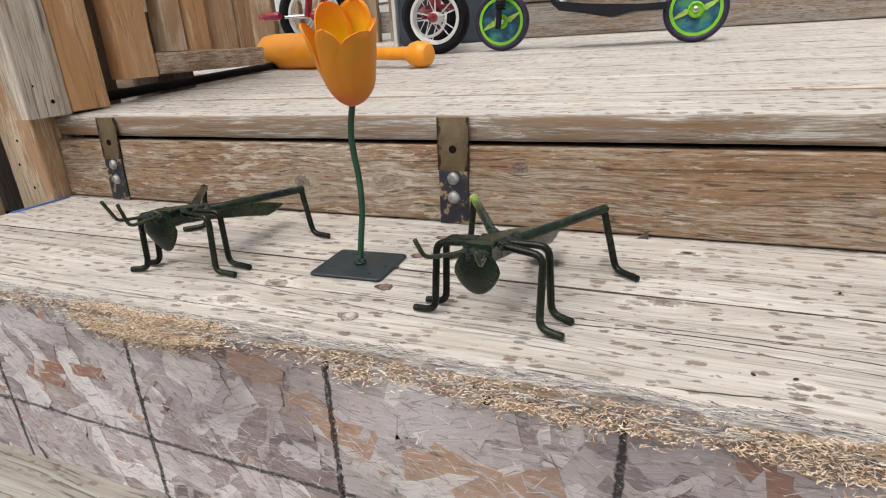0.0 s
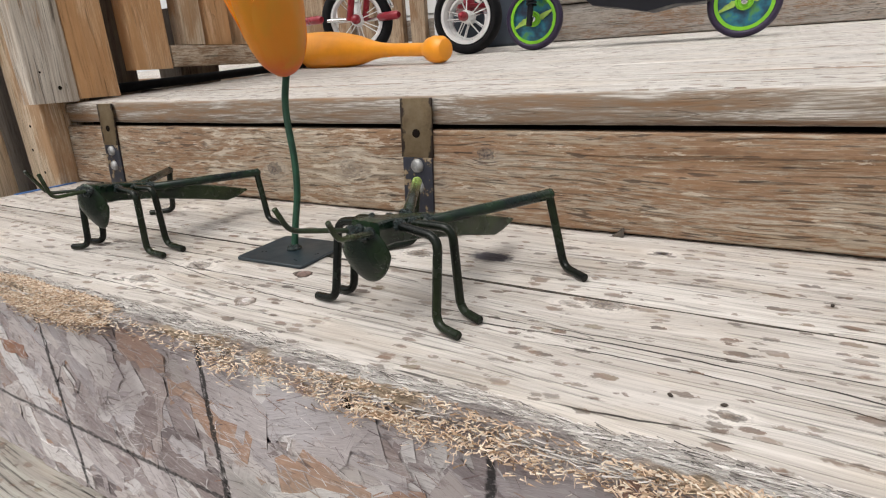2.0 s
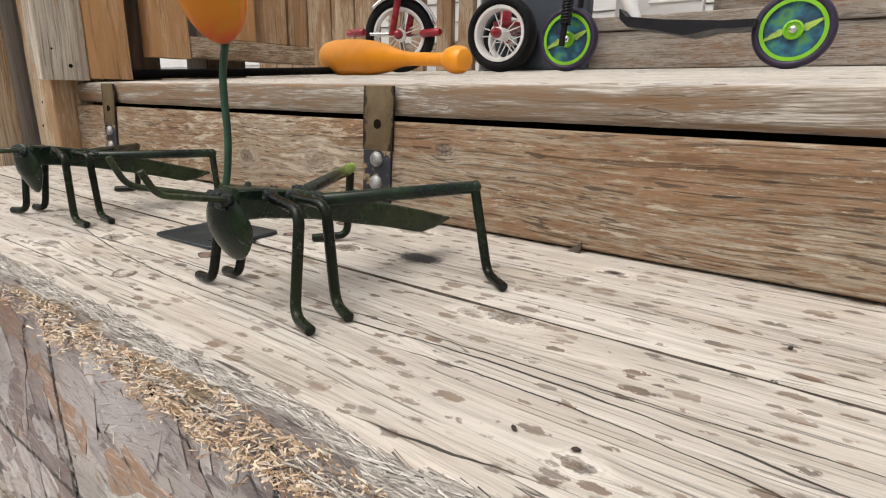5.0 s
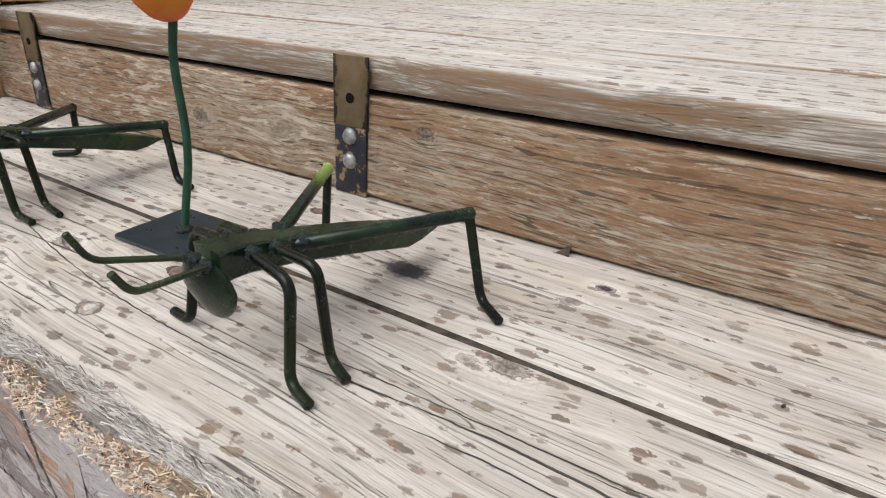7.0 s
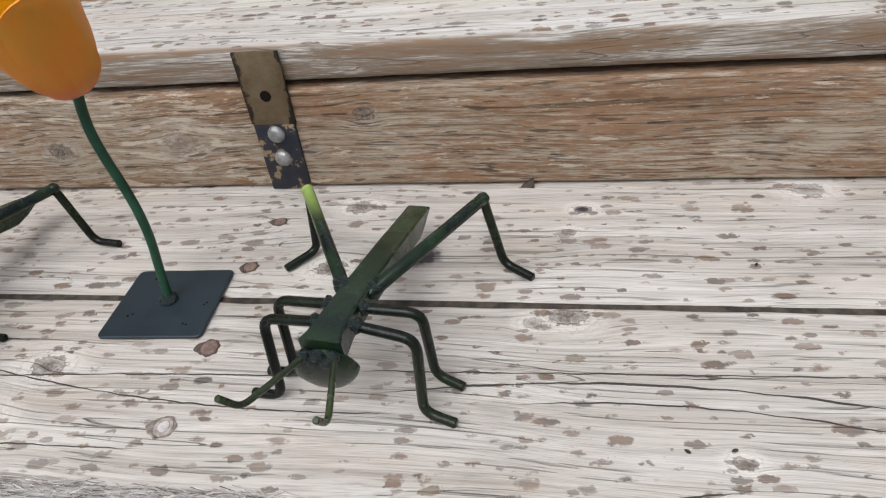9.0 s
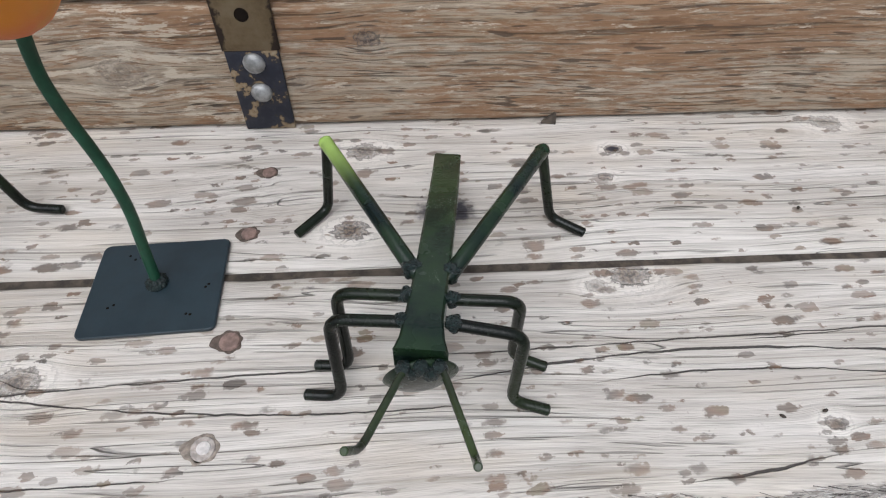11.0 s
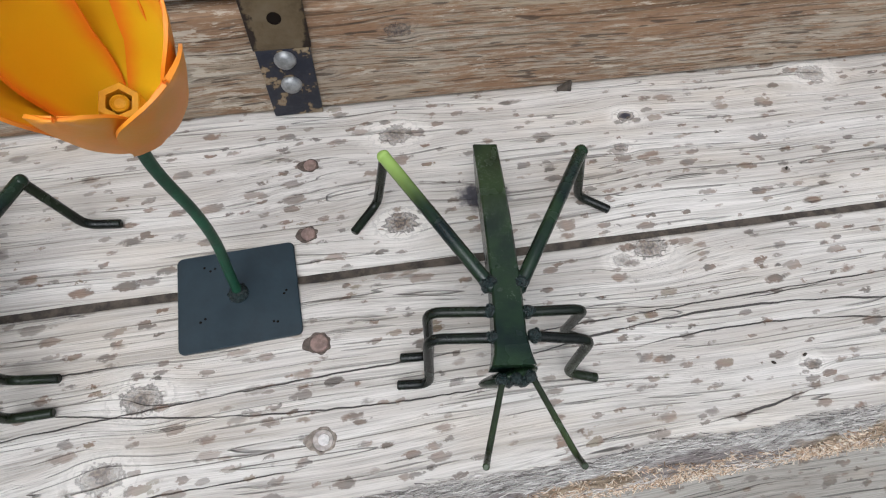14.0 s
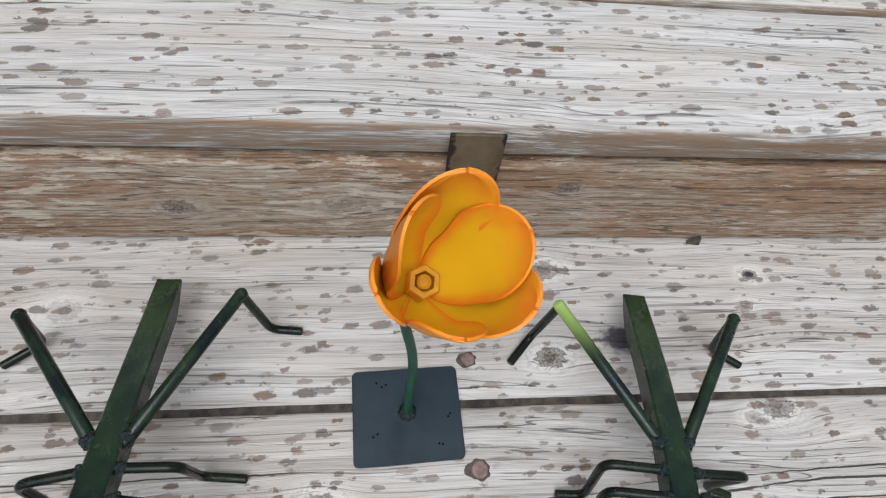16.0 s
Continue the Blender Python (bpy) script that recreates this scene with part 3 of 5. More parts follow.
# ---- mesh helpers ----
def mesh_of(name, bm, material, smooth=True):
    bmesh.ops.recalc_face_normals(bm, faces=bm.faces)
    me = bpy.data.meshes.new(name)
    bm.to_mesh(me)
    bm.free()
    for m in material if isinstance(material, (list, tuple)) else [material]:
        me.materials.append(m)
    if smooth:
        me.shade_smooth()
        me.set_sharp_from_angle(angle=radians(38))
    return me


def part(name, bm, material, parent=None, label="", smooth=True):
    ob = new(name, mesh_of(name, bm, material, smooth))
    if parent:
        ob.parent = parent
    return tagged(ob, label)


def root(name, label, category, m=None, group="", kind=""):
    ob = new(name)
    ob.empty_display_size = 0.02
    if m:
        ob.matrix_world = m
    return tagged(ob, label, category, group, kind)


def box(x0, x1, y0, y1, z0, z1, bevel=0.003, seg=2, m=None):
    bm = bmesh.new()
    bmesh.ops.create_cube(bm, size=1)
    bmesh.ops.transform(bm, matrix=Matrix.Translation(((x0 + x1) / 2, (y0 + y1) / 2, (z0 + z1) / 2)) @ Matrix.Diagonal((x1 - x0, y1 - y0, z1 - z0, 1)), verts=bm.verts)
    if bevel:
        bmesh.ops.bevel(bm, geom=bm.edges[:], offset=bevel, segments=seg, affect="EDGES", profile=0.5)
    if m:
        bmesh.ops.transform(bm, matrix=m, verts=bm.verts)
    return bm


def add(bm, other):
    me = bpy.data.meshes.new("joined")
    other.to_mesh(me)
    other.free()
    bm.from_mesh(me)
    bpy.data.meshes.remove(me)
    return bm


def plank(length, section, wear, steps, axis="x", seed=0):
    """A rounded board along an axis: section is (a0, a1, b0, b1, radius); its edges wander a little with age."""
    a0, a1, b0, b1, r = section
    ring = []
    for ca, cb, st in ((a1 - r, b1 - r, 0), (a0 + r, b1 - r, 90), (a0 + r, b0 + r, 180), (a1 - r, b0 + r, 270)):
        for k in range(4):
            g = radians(st + 30 * k)
            ring.append((ca + r * math.cos(g), cb + r * math.sin(g)))
        if st == 0:
            ring += [(a1 + (a0 - a1) * q, b1) for q in (0.25, 0.5, 0.75)]
    bm = bmesh.new()
    rows = []
    lo, hi = length
    for i in range(steps + 1):
        p = lo + (hi - lo) * i / steps
        row = []
        for a, b in ring:
            k = noise.noise((p * 9, a * 40 + seed * 5, b * 40)) * wear + noise.noise((p * 45, a * 90 + seed, b * 90)) * wear * 0.5
            ca, cb = (a - (a0 + a1) / 2) / (a1 - a0) * 2, (b - (b0 + b1) / 2) / (b1 - b0) * 2
            edge = min(1.0, abs(ca) ** 6 + 0.15)
            a2, b2 = a + k * (1 if ca > 0 else -1) * abs(ca) ** 3, b + k * edge * (1 if cb > 0 else -1)
            row.append(bm.verts.new((p, a2, b2) if axis == "x" else (a2, p, b2) if axis == "y" else (a2, b2, p)))
        rows.append(row)
    n = len(ring)
    for i in range(steps):
        for j in range(n):
            bm.faces.new((rows[i][j], rows[i][(j + 1) % n], rows[i + 1][(j + 1) % n], rows[i + 1][j]))
    bm.faces.new(rows[0])
    bm.faces.new(rows[-1])
    return bm


def smooth_line(points, corner, steps=5):
    """The points of a bent rod: each corner is rounded off."""
    pts = [Vector(p) for p in points]
    out = [pts[0]]
    for a, b, c in zip(pts, pts[1:], pts[2:]):
        ra, rc = min(corner, (a - b).length * 0.45), min(corner, (c - b).length * 0.45)
        p, q = b + (a - b).normalized() * ra, b + (c - b).normalized() * rc
        for k in range(steps + 1):
            t = k / steps
            out.append(p * (1 - t) ** 2 + b * 2 * t * (1 - t) + q * t * t)
    out.append(pts[-1])
    return out


def rod(points, radius, corner=0.008, sides=12, cap=0.25, steps=5, radii=None):
    """A bent round rod with slightly rounded ends."""
    line = smooth_line(points, corner, steps) if corner else [Vector(p) for p in points]
    bm = bmesh.new()
    side = None
    rows = []
    n = len(line)
    for i, p in enumerate(line):
        d = (line[min(i + 1, n - 1)] - line[max(i - 1, 0)]).normalized()
        if side is None:
            side = d.orthogonal().normalized()
        side = (side - d * side.dot(d)).normalized()
        up = d.cross(side)
        r = radii[i] if radii else radius
        if i == 0:
            rows.append([bm.verts.new(p - d * r * cap + (side * math.cos(a) + up * math.sin(a)) * r * 0.7) for a in [2 * math.pi * k / sides for k in range(sides)]])
        rows.append([bm.verts.new(p + (side * math.cos(a) + up * math.sin(a)) * r) for a in [2 * math.pi * k / sides for k in range(sides)]])
        if i == n - 1:
            rows.append([bm.verts.new(p + d * r * cap + (side * math.cos(a) + up * math.sin(a)) * r * 0.7) for a in [2 * math.pi * k / sides for k in range(sides)]])
    for a, b in zip(rows, rows[1:]):
        for k in range(sides):
            bm.faces.new((a[k], a[(k + 1) % sides], b[(k + 1) % sides], b[k]))
    bm.faces.new(rows[0])
    bm.faces.new(rows[-1])
    return bm


def lathe(profile, sides=32, m=None, closed=False):
    """A turned shape about z from (radius, height) pairs."""
    bm = bmesh.new()
    rows = []
    for r, z in profile:
        rows.append([bm.verts.new((max(r, 1e-5) * math.cos(2 * math.pi * k / sides), max(r, 1e-5) * math.sin(2 * math.pi * k / sides), z)) for k in range(sides)])
    pairs = list(zip(rows, rows[1:])) + ([(rows[-1], rows[0])] if closed else [])
    for a, b in pairs:
        for k in range(sides):
            bm.faces.new((a[k], a[(k + 1) % sides], b[(k + 1) % sides], b[k]))
    if not closed:
        bm.faces.new(rows[0])
        bm.faces.new(rows[-1])
    if m:
        bmesh.ops.transform(bm, matrix=m, verts=bm.verts)
    return bm


# ---- the setting: stair of old deck timber ----
SLOPE = math.atan(0.054)
DECK = Matrix.Translation((0, 0, 0.131)) @ Matrix.Rotation(SLOPE, 4, "X")


def deck_z(y):
    return 0.131 + 0.054 * y


def build_ground():
    bm = bmesh.new()
    n, far = 24, 60.0
    grid = [[bm.verts.new((((i / n) * 2 - 1) ** 3 * far, ((j / n) * 2 - 1) ** 3 * far, -0.62)) for j in range(n + 1)] for i in range(n + 1)]
    for i in range(n):
        for j in range(n):
            bm.faces.new((grid[i][j], grid[i + 1][j], grid[i + 1][j + 1], grid[i][j + 1]))
    tagged(part("ground", bm, ground_mat), "bare trodden grey earth round the steps", "ground", kind="structure")


# the riser leans back, its foot on the tread
RISER_LEAN = pose(0, -0.0025, 0, -3.2, 0, 0)


def build_step():
    """The tread on which the things stand, with its riser."""
    step = root("stair_step", "weathered grey wooden stair tread with dark rain spots", "step", kind="structure")
    part("plank", plank((-0.70, 1.25), (-0.1443, 0.014, -0.038, 0.0, 0.004), 0.0008, 160, seed=1), wood_tread, step, "grey back board with knots and rain spots")
    part("plank", plank((-0.78, 1.25), (-0.293, -0.1497, -0.038, 0.0, 0.004), 0.0009, 220, seed=2), wood_front, step, "grey front board with a crushed outer edge")
    part("joint_dirt", box(-0.7, 1.25, -0.152, -0.142, -0.034, -0.0026, 0), dark_dirt, step, "brown dirt packed between the boards", smooth=False)
    for x, y, r, pale in ((0.006, -0.0545, 0.0052, 0), (0.001, -0.113, 0.0054, 0), (0.003, -0.1945, 0.0062, 0), (0.001, -0.2555, 0.0066, 1)):
        rim = lathe([(r * 1.2, 0.0002), (r * 1.12, 0.0004), (r * 1.0, 0.0004), (r * 0.9, 0.0002)], 36, pose(x, y, 0))
        for v in rim.verts:
            d = Vector((v.co.x - x, v.co.y - y, 0))
            grow = 1 + 0.28 * noise.noise(d * 260 + Vector((x * 90, y * 90, 0))) + (0.55 * max(0.0, -d.x / d.length) ** 6 if d.length > r * 1.05 else 0.0)
            v.co.x, v.co.y = x + d.x * grow, y + d.y * grow
        part("nail_socket", rim, nail_pale_rim if pale else nail_rim, step)
        head = part("nail_head", lathe([(r * 0.98, 0.0002), (r * 0.9, 0.0011), (r * 0.55, 0.0015), (r * 0.2, 0.0011)], 20, pose(x, y, 0)), nail_grey if pale else nail_metal, step, "sunken grey nail head" if pale else "sunken rusty nail head")
        if pale:
            part("worn_spot", lathe([(r * 0.6, 0.0011), (r * 0.5, 0.0019), (r * 0.2, 0.0021)], 16, pose(x + 0.0006, y, 0)), nail_white, head, "shiny pale worn spot")
    riser = root("riser", "brown stained riser board worn to grey", "riser", kind="structure")
    bm = plank((-0.70, 1.25), (0.0, 0.0365, 0.0024, 0.0955, 0.003), 0.0006, 160, seed=3)
    bmesh.ops.transform(bm, matrix=RISER_LEAN, verts=bm.verts)
    part("plank", bm, wood_riser, riser)
    # black box added behind the riser so that its gaps look shaded
    part("shade_backing", box(-0.70, 1.25, 0.046, 0.06, -0.2, 0.12, 0), shade_black, riser, smooth=False)


def build_deck():
    deck = root("deck", "upper deck floor of weathered grey boards", "deck", kind="structure")
    for i in range(12):
        y0 = 0.0065 + i * 0.1455
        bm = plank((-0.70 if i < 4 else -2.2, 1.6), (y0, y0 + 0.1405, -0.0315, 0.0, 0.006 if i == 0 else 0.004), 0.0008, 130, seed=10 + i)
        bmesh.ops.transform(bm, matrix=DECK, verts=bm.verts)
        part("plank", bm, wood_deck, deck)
    part("skirt", box(-0.70, 1.6, 0.07, 0.6, -0.62, 0.09, 0), wood_far, deck, smooth=False)
    part("skirt", box(-2.2, 1.6, 0.601, 1.75, -0.62, 0.118, 0), wood_far, deck, smooth=False)


def build_lower():
    board = root("front_board", "weathered strand board nailed over the step front", "panel", kind="structure")
    part("core", box(-0.95, 1.25, -0.3075, -0.2965, -0.222, -0.006, 0.001, 1), osb_base, board)
    rng = random.Random(5)
    shapes = []
    for k in range(14):
        bm = bmesh.new()
        L, W = rng.uniform(0.035, 0.12), rng.uniform(0.012, 0.04)
        n = 7
        top = [((i / n - 0.5) * L, W / 2 * (1 - 0.5 * abs(i / n - 0.5) * rng.random()) + rng.uniform(-0.004, 0.004)) for i in range(n + 1)]
        bot = [((i / n - 0.5) * L + rng.uniform(-0.003, 0.003), -W / 2 + rng.uniform(-0.004, 0.004)) for i in range(n + 1)]
        out = top + bot[::-1]
        face = [bm.verts.new((a, -0.00022, b)) for a, b in out]
        back = [bm.verts.new((a * 0.99, 0.0006, b * 0.97)) for a, b in out]
        bm.faces.new(face)
        for i in range(len(out)):
            j = (i + 1) % len(out)
            bm.faces.new((face[i], face[j], back[j], back[i]))
        shapes.append(mesh_of("strand", bm, osb_piece, False))
    def strand_shape(L, W, mat):
        bm, n = bmesh.new(), 8
        top = [((i / n - 0.5) * L + rng.uniform(-0.03, 0.03) * L, W / 2 * (1 - 0.7 * abs(i / n - 0.5)) + rng.uniform(-0.16, 0.16) * W) for i in range(n + 1)]
        bot = [((i / n - 0.5) * L + rng.uniform(-0.03, 0.03) * L, -W / 2 * (1 - 0.5 * abs(i / n - 0.5)) + rng.uniform(-0.16, 0.16) * W) for i in range(n + 1)]
        out = top + bot[::-1]
        face = [bm.verts.new((a, -0.0003, b)) for a, b in out]
        back = [bm.verts.new((a, 0.0016, b)) for a, b in out]
        bm.faces.new(face)
        for i in range(len(out)):
            j = (i + 1) % len(out)
            bm.faces.new((face[i], face[j], back[j], back[i]))
        return mesh_of("strand", bm, mat, False)

    # the large flakes that stand out by their colour
    for x, z, tilt, L, W, mat in ((0.006, -0.066, 19, 0.085, 0.034, osb_rust), (0.108, -0.09, 3, 0.078, 0.044, osb_rust), (-0.304, -0.077, -5, 0.095, 0.02, osb_deep), (-0.134, -0.052, 35, 0.07, 0.044, osb_pale),
                                  (0.092, -0.04, -22, 0.075, 0.036, osb_blue), (-0.345, -0.034, 6, 0.1, 0.03, osb_blue), (-0.25, -0.198, 8, 0.09, 0.024, osb_pale), (-0.062, -0.03, 10, 0.055, 0.026, osb_rust),
                                  (0.056, -0.06, 55, 0.045, 0.014, osb_plum), (0.312, -0.036, 48, 0.06, 0.022, osb_deep), (-0.08, -0.1, -50, 0.08, 0.03, osb_plum)):
        ob = new("strand", strand_shape(L, W, mat))
        ob.matrix_world = pose(x, -0.3089, z, 0, tilt, 0)
        ob.parent = board
    part("chipped_gap", box(0.136, 0.142, -0.3096, -0.3085, -0.0205, -0.013, 0.0005, 1), shade_black, board, "dark gap where a flake broke out")
    part("loose_flake", box(0.146, 0.176, -0.3114, -0.309, -0.019, -0.0125, 0.0008, 1), fibre, board, "pale tan flake bent out of the board")
    for k in range(276):
        ob = new("strand", rng.choice(shapes))
        x, z = rng.uniform(-0.62, 0.62), rng.uniform(-0.205, -0.026)
        tilt = rng.gauss(42, 22) if x < rng.uniform(-0.1, 0.1) else rng.gauss(4, 18)
        if rng.random() < 0.2:
            tilt -= 70
        z = min(z, -0.014 - 0.056 * abs(math.sin(radians(tilt))) - 0.012)
        ob.matrix_world = pose(x, -0.3078 - rng.uniform(0.0, 0.0011), z, rng.uniform(-1.8, 1.8), tilt, rng.uniform(-0.9, 0.9))
        ob.parent = board
    bm = bmesh.new()
    for k in range(4600):
        x, z, a = rng.uniform(-0.75, 0.75), rng.uniform(-0.215, -0.01), rng.gauss(-0.35, 0.7)
        L, W, y = rng.uniform(0.004, 0.018), rng.uniform(0.0003, 0.0013), -0.3092 - rng.uniform(0, 0.0006)
        ca, sa = math.cos(a), math.sin(a)
        q = [bm.verts.new((x + u * ca - w * sa, y, z + u * sa + w * ca)) for u, w in ((-L / 2, -W / 2), (L / 2, -W * 0.2), (L / 2 * 0.9, W / 2), (-L / 2, W / 3))]
        bm.faces.new(q)
    for k in range(900):
        x, z, a = rng.uniform(-0.9, 0.8), rng.uniform(-0.212, -0.008), rng.gauss(0, 0.65) + (1.2 if rng.random() < 0.25 else 0)
        L, W, y = rng.uniform(0.014, 0.05), rng.uniform(0.004, 0.014), -0.3077 - rng.uniform(0, 0.0008)
        ca, sa = math.cos(a), math.sin(a)
        z = min(z, -0.008 - L / 2 * abs(sa) - W / 2)
        outl = [(-L / 2, -W * rng.uniform(0.2, 0.5)), (0, -W * rng.uniform(0.35, 0.55)), (L / 2, -W * rng.uniform(0.1, 0.5)), (L / 2 * rng.uniform(0.8, 1.05), W * rng.uniform(0.2, 0.5)), (0, W * rng.uniform(0.35, 0.55)), (-L / 2 * rng.uniform(0.8, 1.05), W * rng.uniform(0.2, 0.5))]
        ty = rng.uniform(-0.012, 0.012)
        bm.faces.new([bm.verts.new((x + u * ca - w * sa, y + u * ty, z + u * sa + w * ca)) for u, w in outl])
    tagged(part("small_strands", bm, osb_chip, board, smooth=False), kind="stuff")
    # crushed top edge of the board with loose fibres
    bm = bmesh.new()
    n, rows = 520, []
    prof = ((-0.3080, -0.0085), (-0.3098, -0.0050), (-0.3072, -0.0024), (-0.301, -0.0010), (-0.295, -0.0003), (-0.2895, -0.0028))
    for i in range(n + 1):
        x = -0.9 + 1.9 * i / n
        ease = 0.55 + 0.6 * noise.noise((x * 7, 1, 4))
        rows.append([bm.verts.new((x, y + 0.0035 * ease * noise.noise((x * 60, y * 300, j)) + (0.002 * noise.noise((x * 160, j, 7))), z + 0.0022 * noise.noise((x * 70, j * 3, 2)) + 0.0012 * noise.noise((x * 210, j, 3)))) for j, (y, z) in enumerate(prof)])
    for a, b in zip(rows, rows[1:]):
        for j in range(len(prof) - 1):
            bm.faces.new((a[j], b[j], b[j + 1], a[j + 1]))
    part("crushed_edge", bm, crushed, board, "frayed straw-coloured upper edge")
    def sliver(bm, p, d, L, W):
        u = d.cross(Vector((0.3, -0.6, 0.9))).normalized() * W
        w = d.cross(u).normalized() * W * 0.6
        t = [bm.verts.new(p - d * L / 2 + u), bm.verts.new(p - d * L / 2 - u), bm.verts.new(p - d * L / 2 + w), bm.verts.new(p + d * L / 2)]
        for g in ((0, 1, 3), (1, 2, 3), (2, 0, 3)):
            bm.faces.new([t[i] for i in g])

    straw, grey = bmesh.new(), bmesh.new()
    for k in range(70000):
        x = rng.triangular(-0.275, -0.075, -0.2) if k % 5 < 2 else rng.uniform(-0.9, 0.75)
        fresh = 0.02 + 0.75 * noise.noise((x * 13, 1, 4)) + 0.45 * noise.noise((x * 45, 2, 4))
        if -0.275 < x < -0.075:
            fresh += 1.0 * min(1.0, (x + 0.275) * 25, (-0.075 - x) * 13)
        if x < -0.275:
            fresh *= 0.35
        if 0.06 < x < 0.4:
            fresh += 0.55 * min(1.0, (x - 0.06) * 20, (0.4 - x) * 20)
        if rng.random() > max(0.09, fresh):
            continue
        heap = 0.5 + 0.5 * max(0.0, min(1.0, fresh))
        f = rng.random() ** 1.1
        y = -0.3135 + (0.013 + 0.009 * noise.noise((x * 14, 3, 1))) * f * heap + rng.uniform(-0.0015, 0.0015)
        z = -0.018 * heap + 0.0185 * heap * min(1.0, f * 1.6) + rng.uniform(-0.003, 0.0012) - (0.012 * rng.random() if rng.random() < 0.12 else 0.0)
        if x > -0.075:
            y = min(y, -0.3 - rng.uniform(0, 0.003)) - 0.0012
            z -= 0.0025
        a, e = rng.gauss(0, 0.8), rng.gauss(0, 0.3)
        sliver(straw, Vector((x, y, z)), Vector((math.cos(a) * math.cos(e), math.sin(a) * math.cos(e), math.sin(e))), rng.uniform(0.002, 0.0068), rng.uniform(0.0002, 0.0006))
    for k in range(13000):
        x = rng.uniform(-0.9, 0.75)
        amount = 0.6 + 0.6 * noise.noise((x * 9, 7, 2)) + (0.25 if x > 0.0 else 0.0)
        if rng.random() > amount:
            continue
        f = rng.random()
        y = -0.3115 + 0.021 * f + 0.004 * noise.noise((x * 20, 5, 1))
        z = -0.0062 + 0.0064 * min(1.0, f * 1.7) + rng.uniform(-0.0012, 0.0006)
        a, e = rng.gauss(0, 0.24), rng.gauss(0, 0.08)
        sliver(grey, Vector((x, y, z)), Vector((math.cos(a), math.sin(a), math.sin(e))), rng.uniform(0.004, 0.018), rng.uniform(0.00014, 0.00042))
    tagged(part("loose_fibres", straw, fibre, board, "loose straw-coloured wood fibres", smooth=False), kind="stuff")
    tagged(part("grey_splinters", grey, splinter_grey, board, "weathered grey splinters along the tread's edge", smooth=False), kind="stuff")
    low = root("lower_step", "lower stair tread of wet grey boards", "step", kind="structure")
    for i in range(2):
        y1 = -0.3 - i * 0.146
        part("plank", plank((-1.1, 1.25), (y1 - 0.14, y1, -0.26, -0.222, 0.005), 0.0008, 60, seed=30 + i), wood_low, low)
    part("plank", plank((-1.1, 1.25), (-0.57, -0.535, -0.4, -0.263, 0.004), 0.0006, 40, seed=34), wood_riser, low)
    # black boxes added under the steps, coloured as deep shade
    part("shade_filler", box(-1.1, 1.25, -0.52, -0.32, -0.62, -0.262, 0), shade_black, low, smooth=False)
    part("shade_filler", box(-0.95, 1.25, -0.29, 0.04, -0.62, -0.04, 0), shade_black, low, smooth=False)


dark_dirt = plain("packed_dirt", (0.06, 0.047, 0.036), 0.95, 0.0, 0.6, 110, 0.5)
build_ground()
build_step()
build_deck()
build_lower()


# ---- straps, railing ----
def build_strap(x, lean, length, label):
    r = root("metal_strap", label, "strap", pose(x, -0.002, 0.0, -3.2, lean, 0), group="straps on the riser")
    w = 0.02
    bm = box(-w, w, -0.0035, -0.0005, 0.066, length, 0.0007, 2)
    part("bare_upper_half", bm, strap_bare, r, "bare rusty brown upper half")
    part("painted_lower_half", box(-w * 0.94, w * 0.94, -0.0036, -0.0005, 0.001, 0.066, 0.0007, 2), strap_black, r, "flaking black painted lower half")
    part("hole", lathe([(0.0047, 0), (0.0047, 0.0006)], 20, pose(0, -0.0036, 0.092, 90)), shade_black, r)
    for z in (0.057, 0.0335):
        part("bolt", lathe([(0.0078, 0), (0.0078, 0.0008), (0.0066, 0.003), (0.004, 0.0044), (0.0012, 0.0048)], 20, pose(0, -0.0036, z, 90)), bolt_steel, r, "round galvanised bolt head")


build_strap(0.001, 0.0, 0.129, "rusty steel strap with flaking black paint on the riser")
build_strap(-0.578, 0.0, 0.13, "rusty steel strap beside the post, black paint flaking")


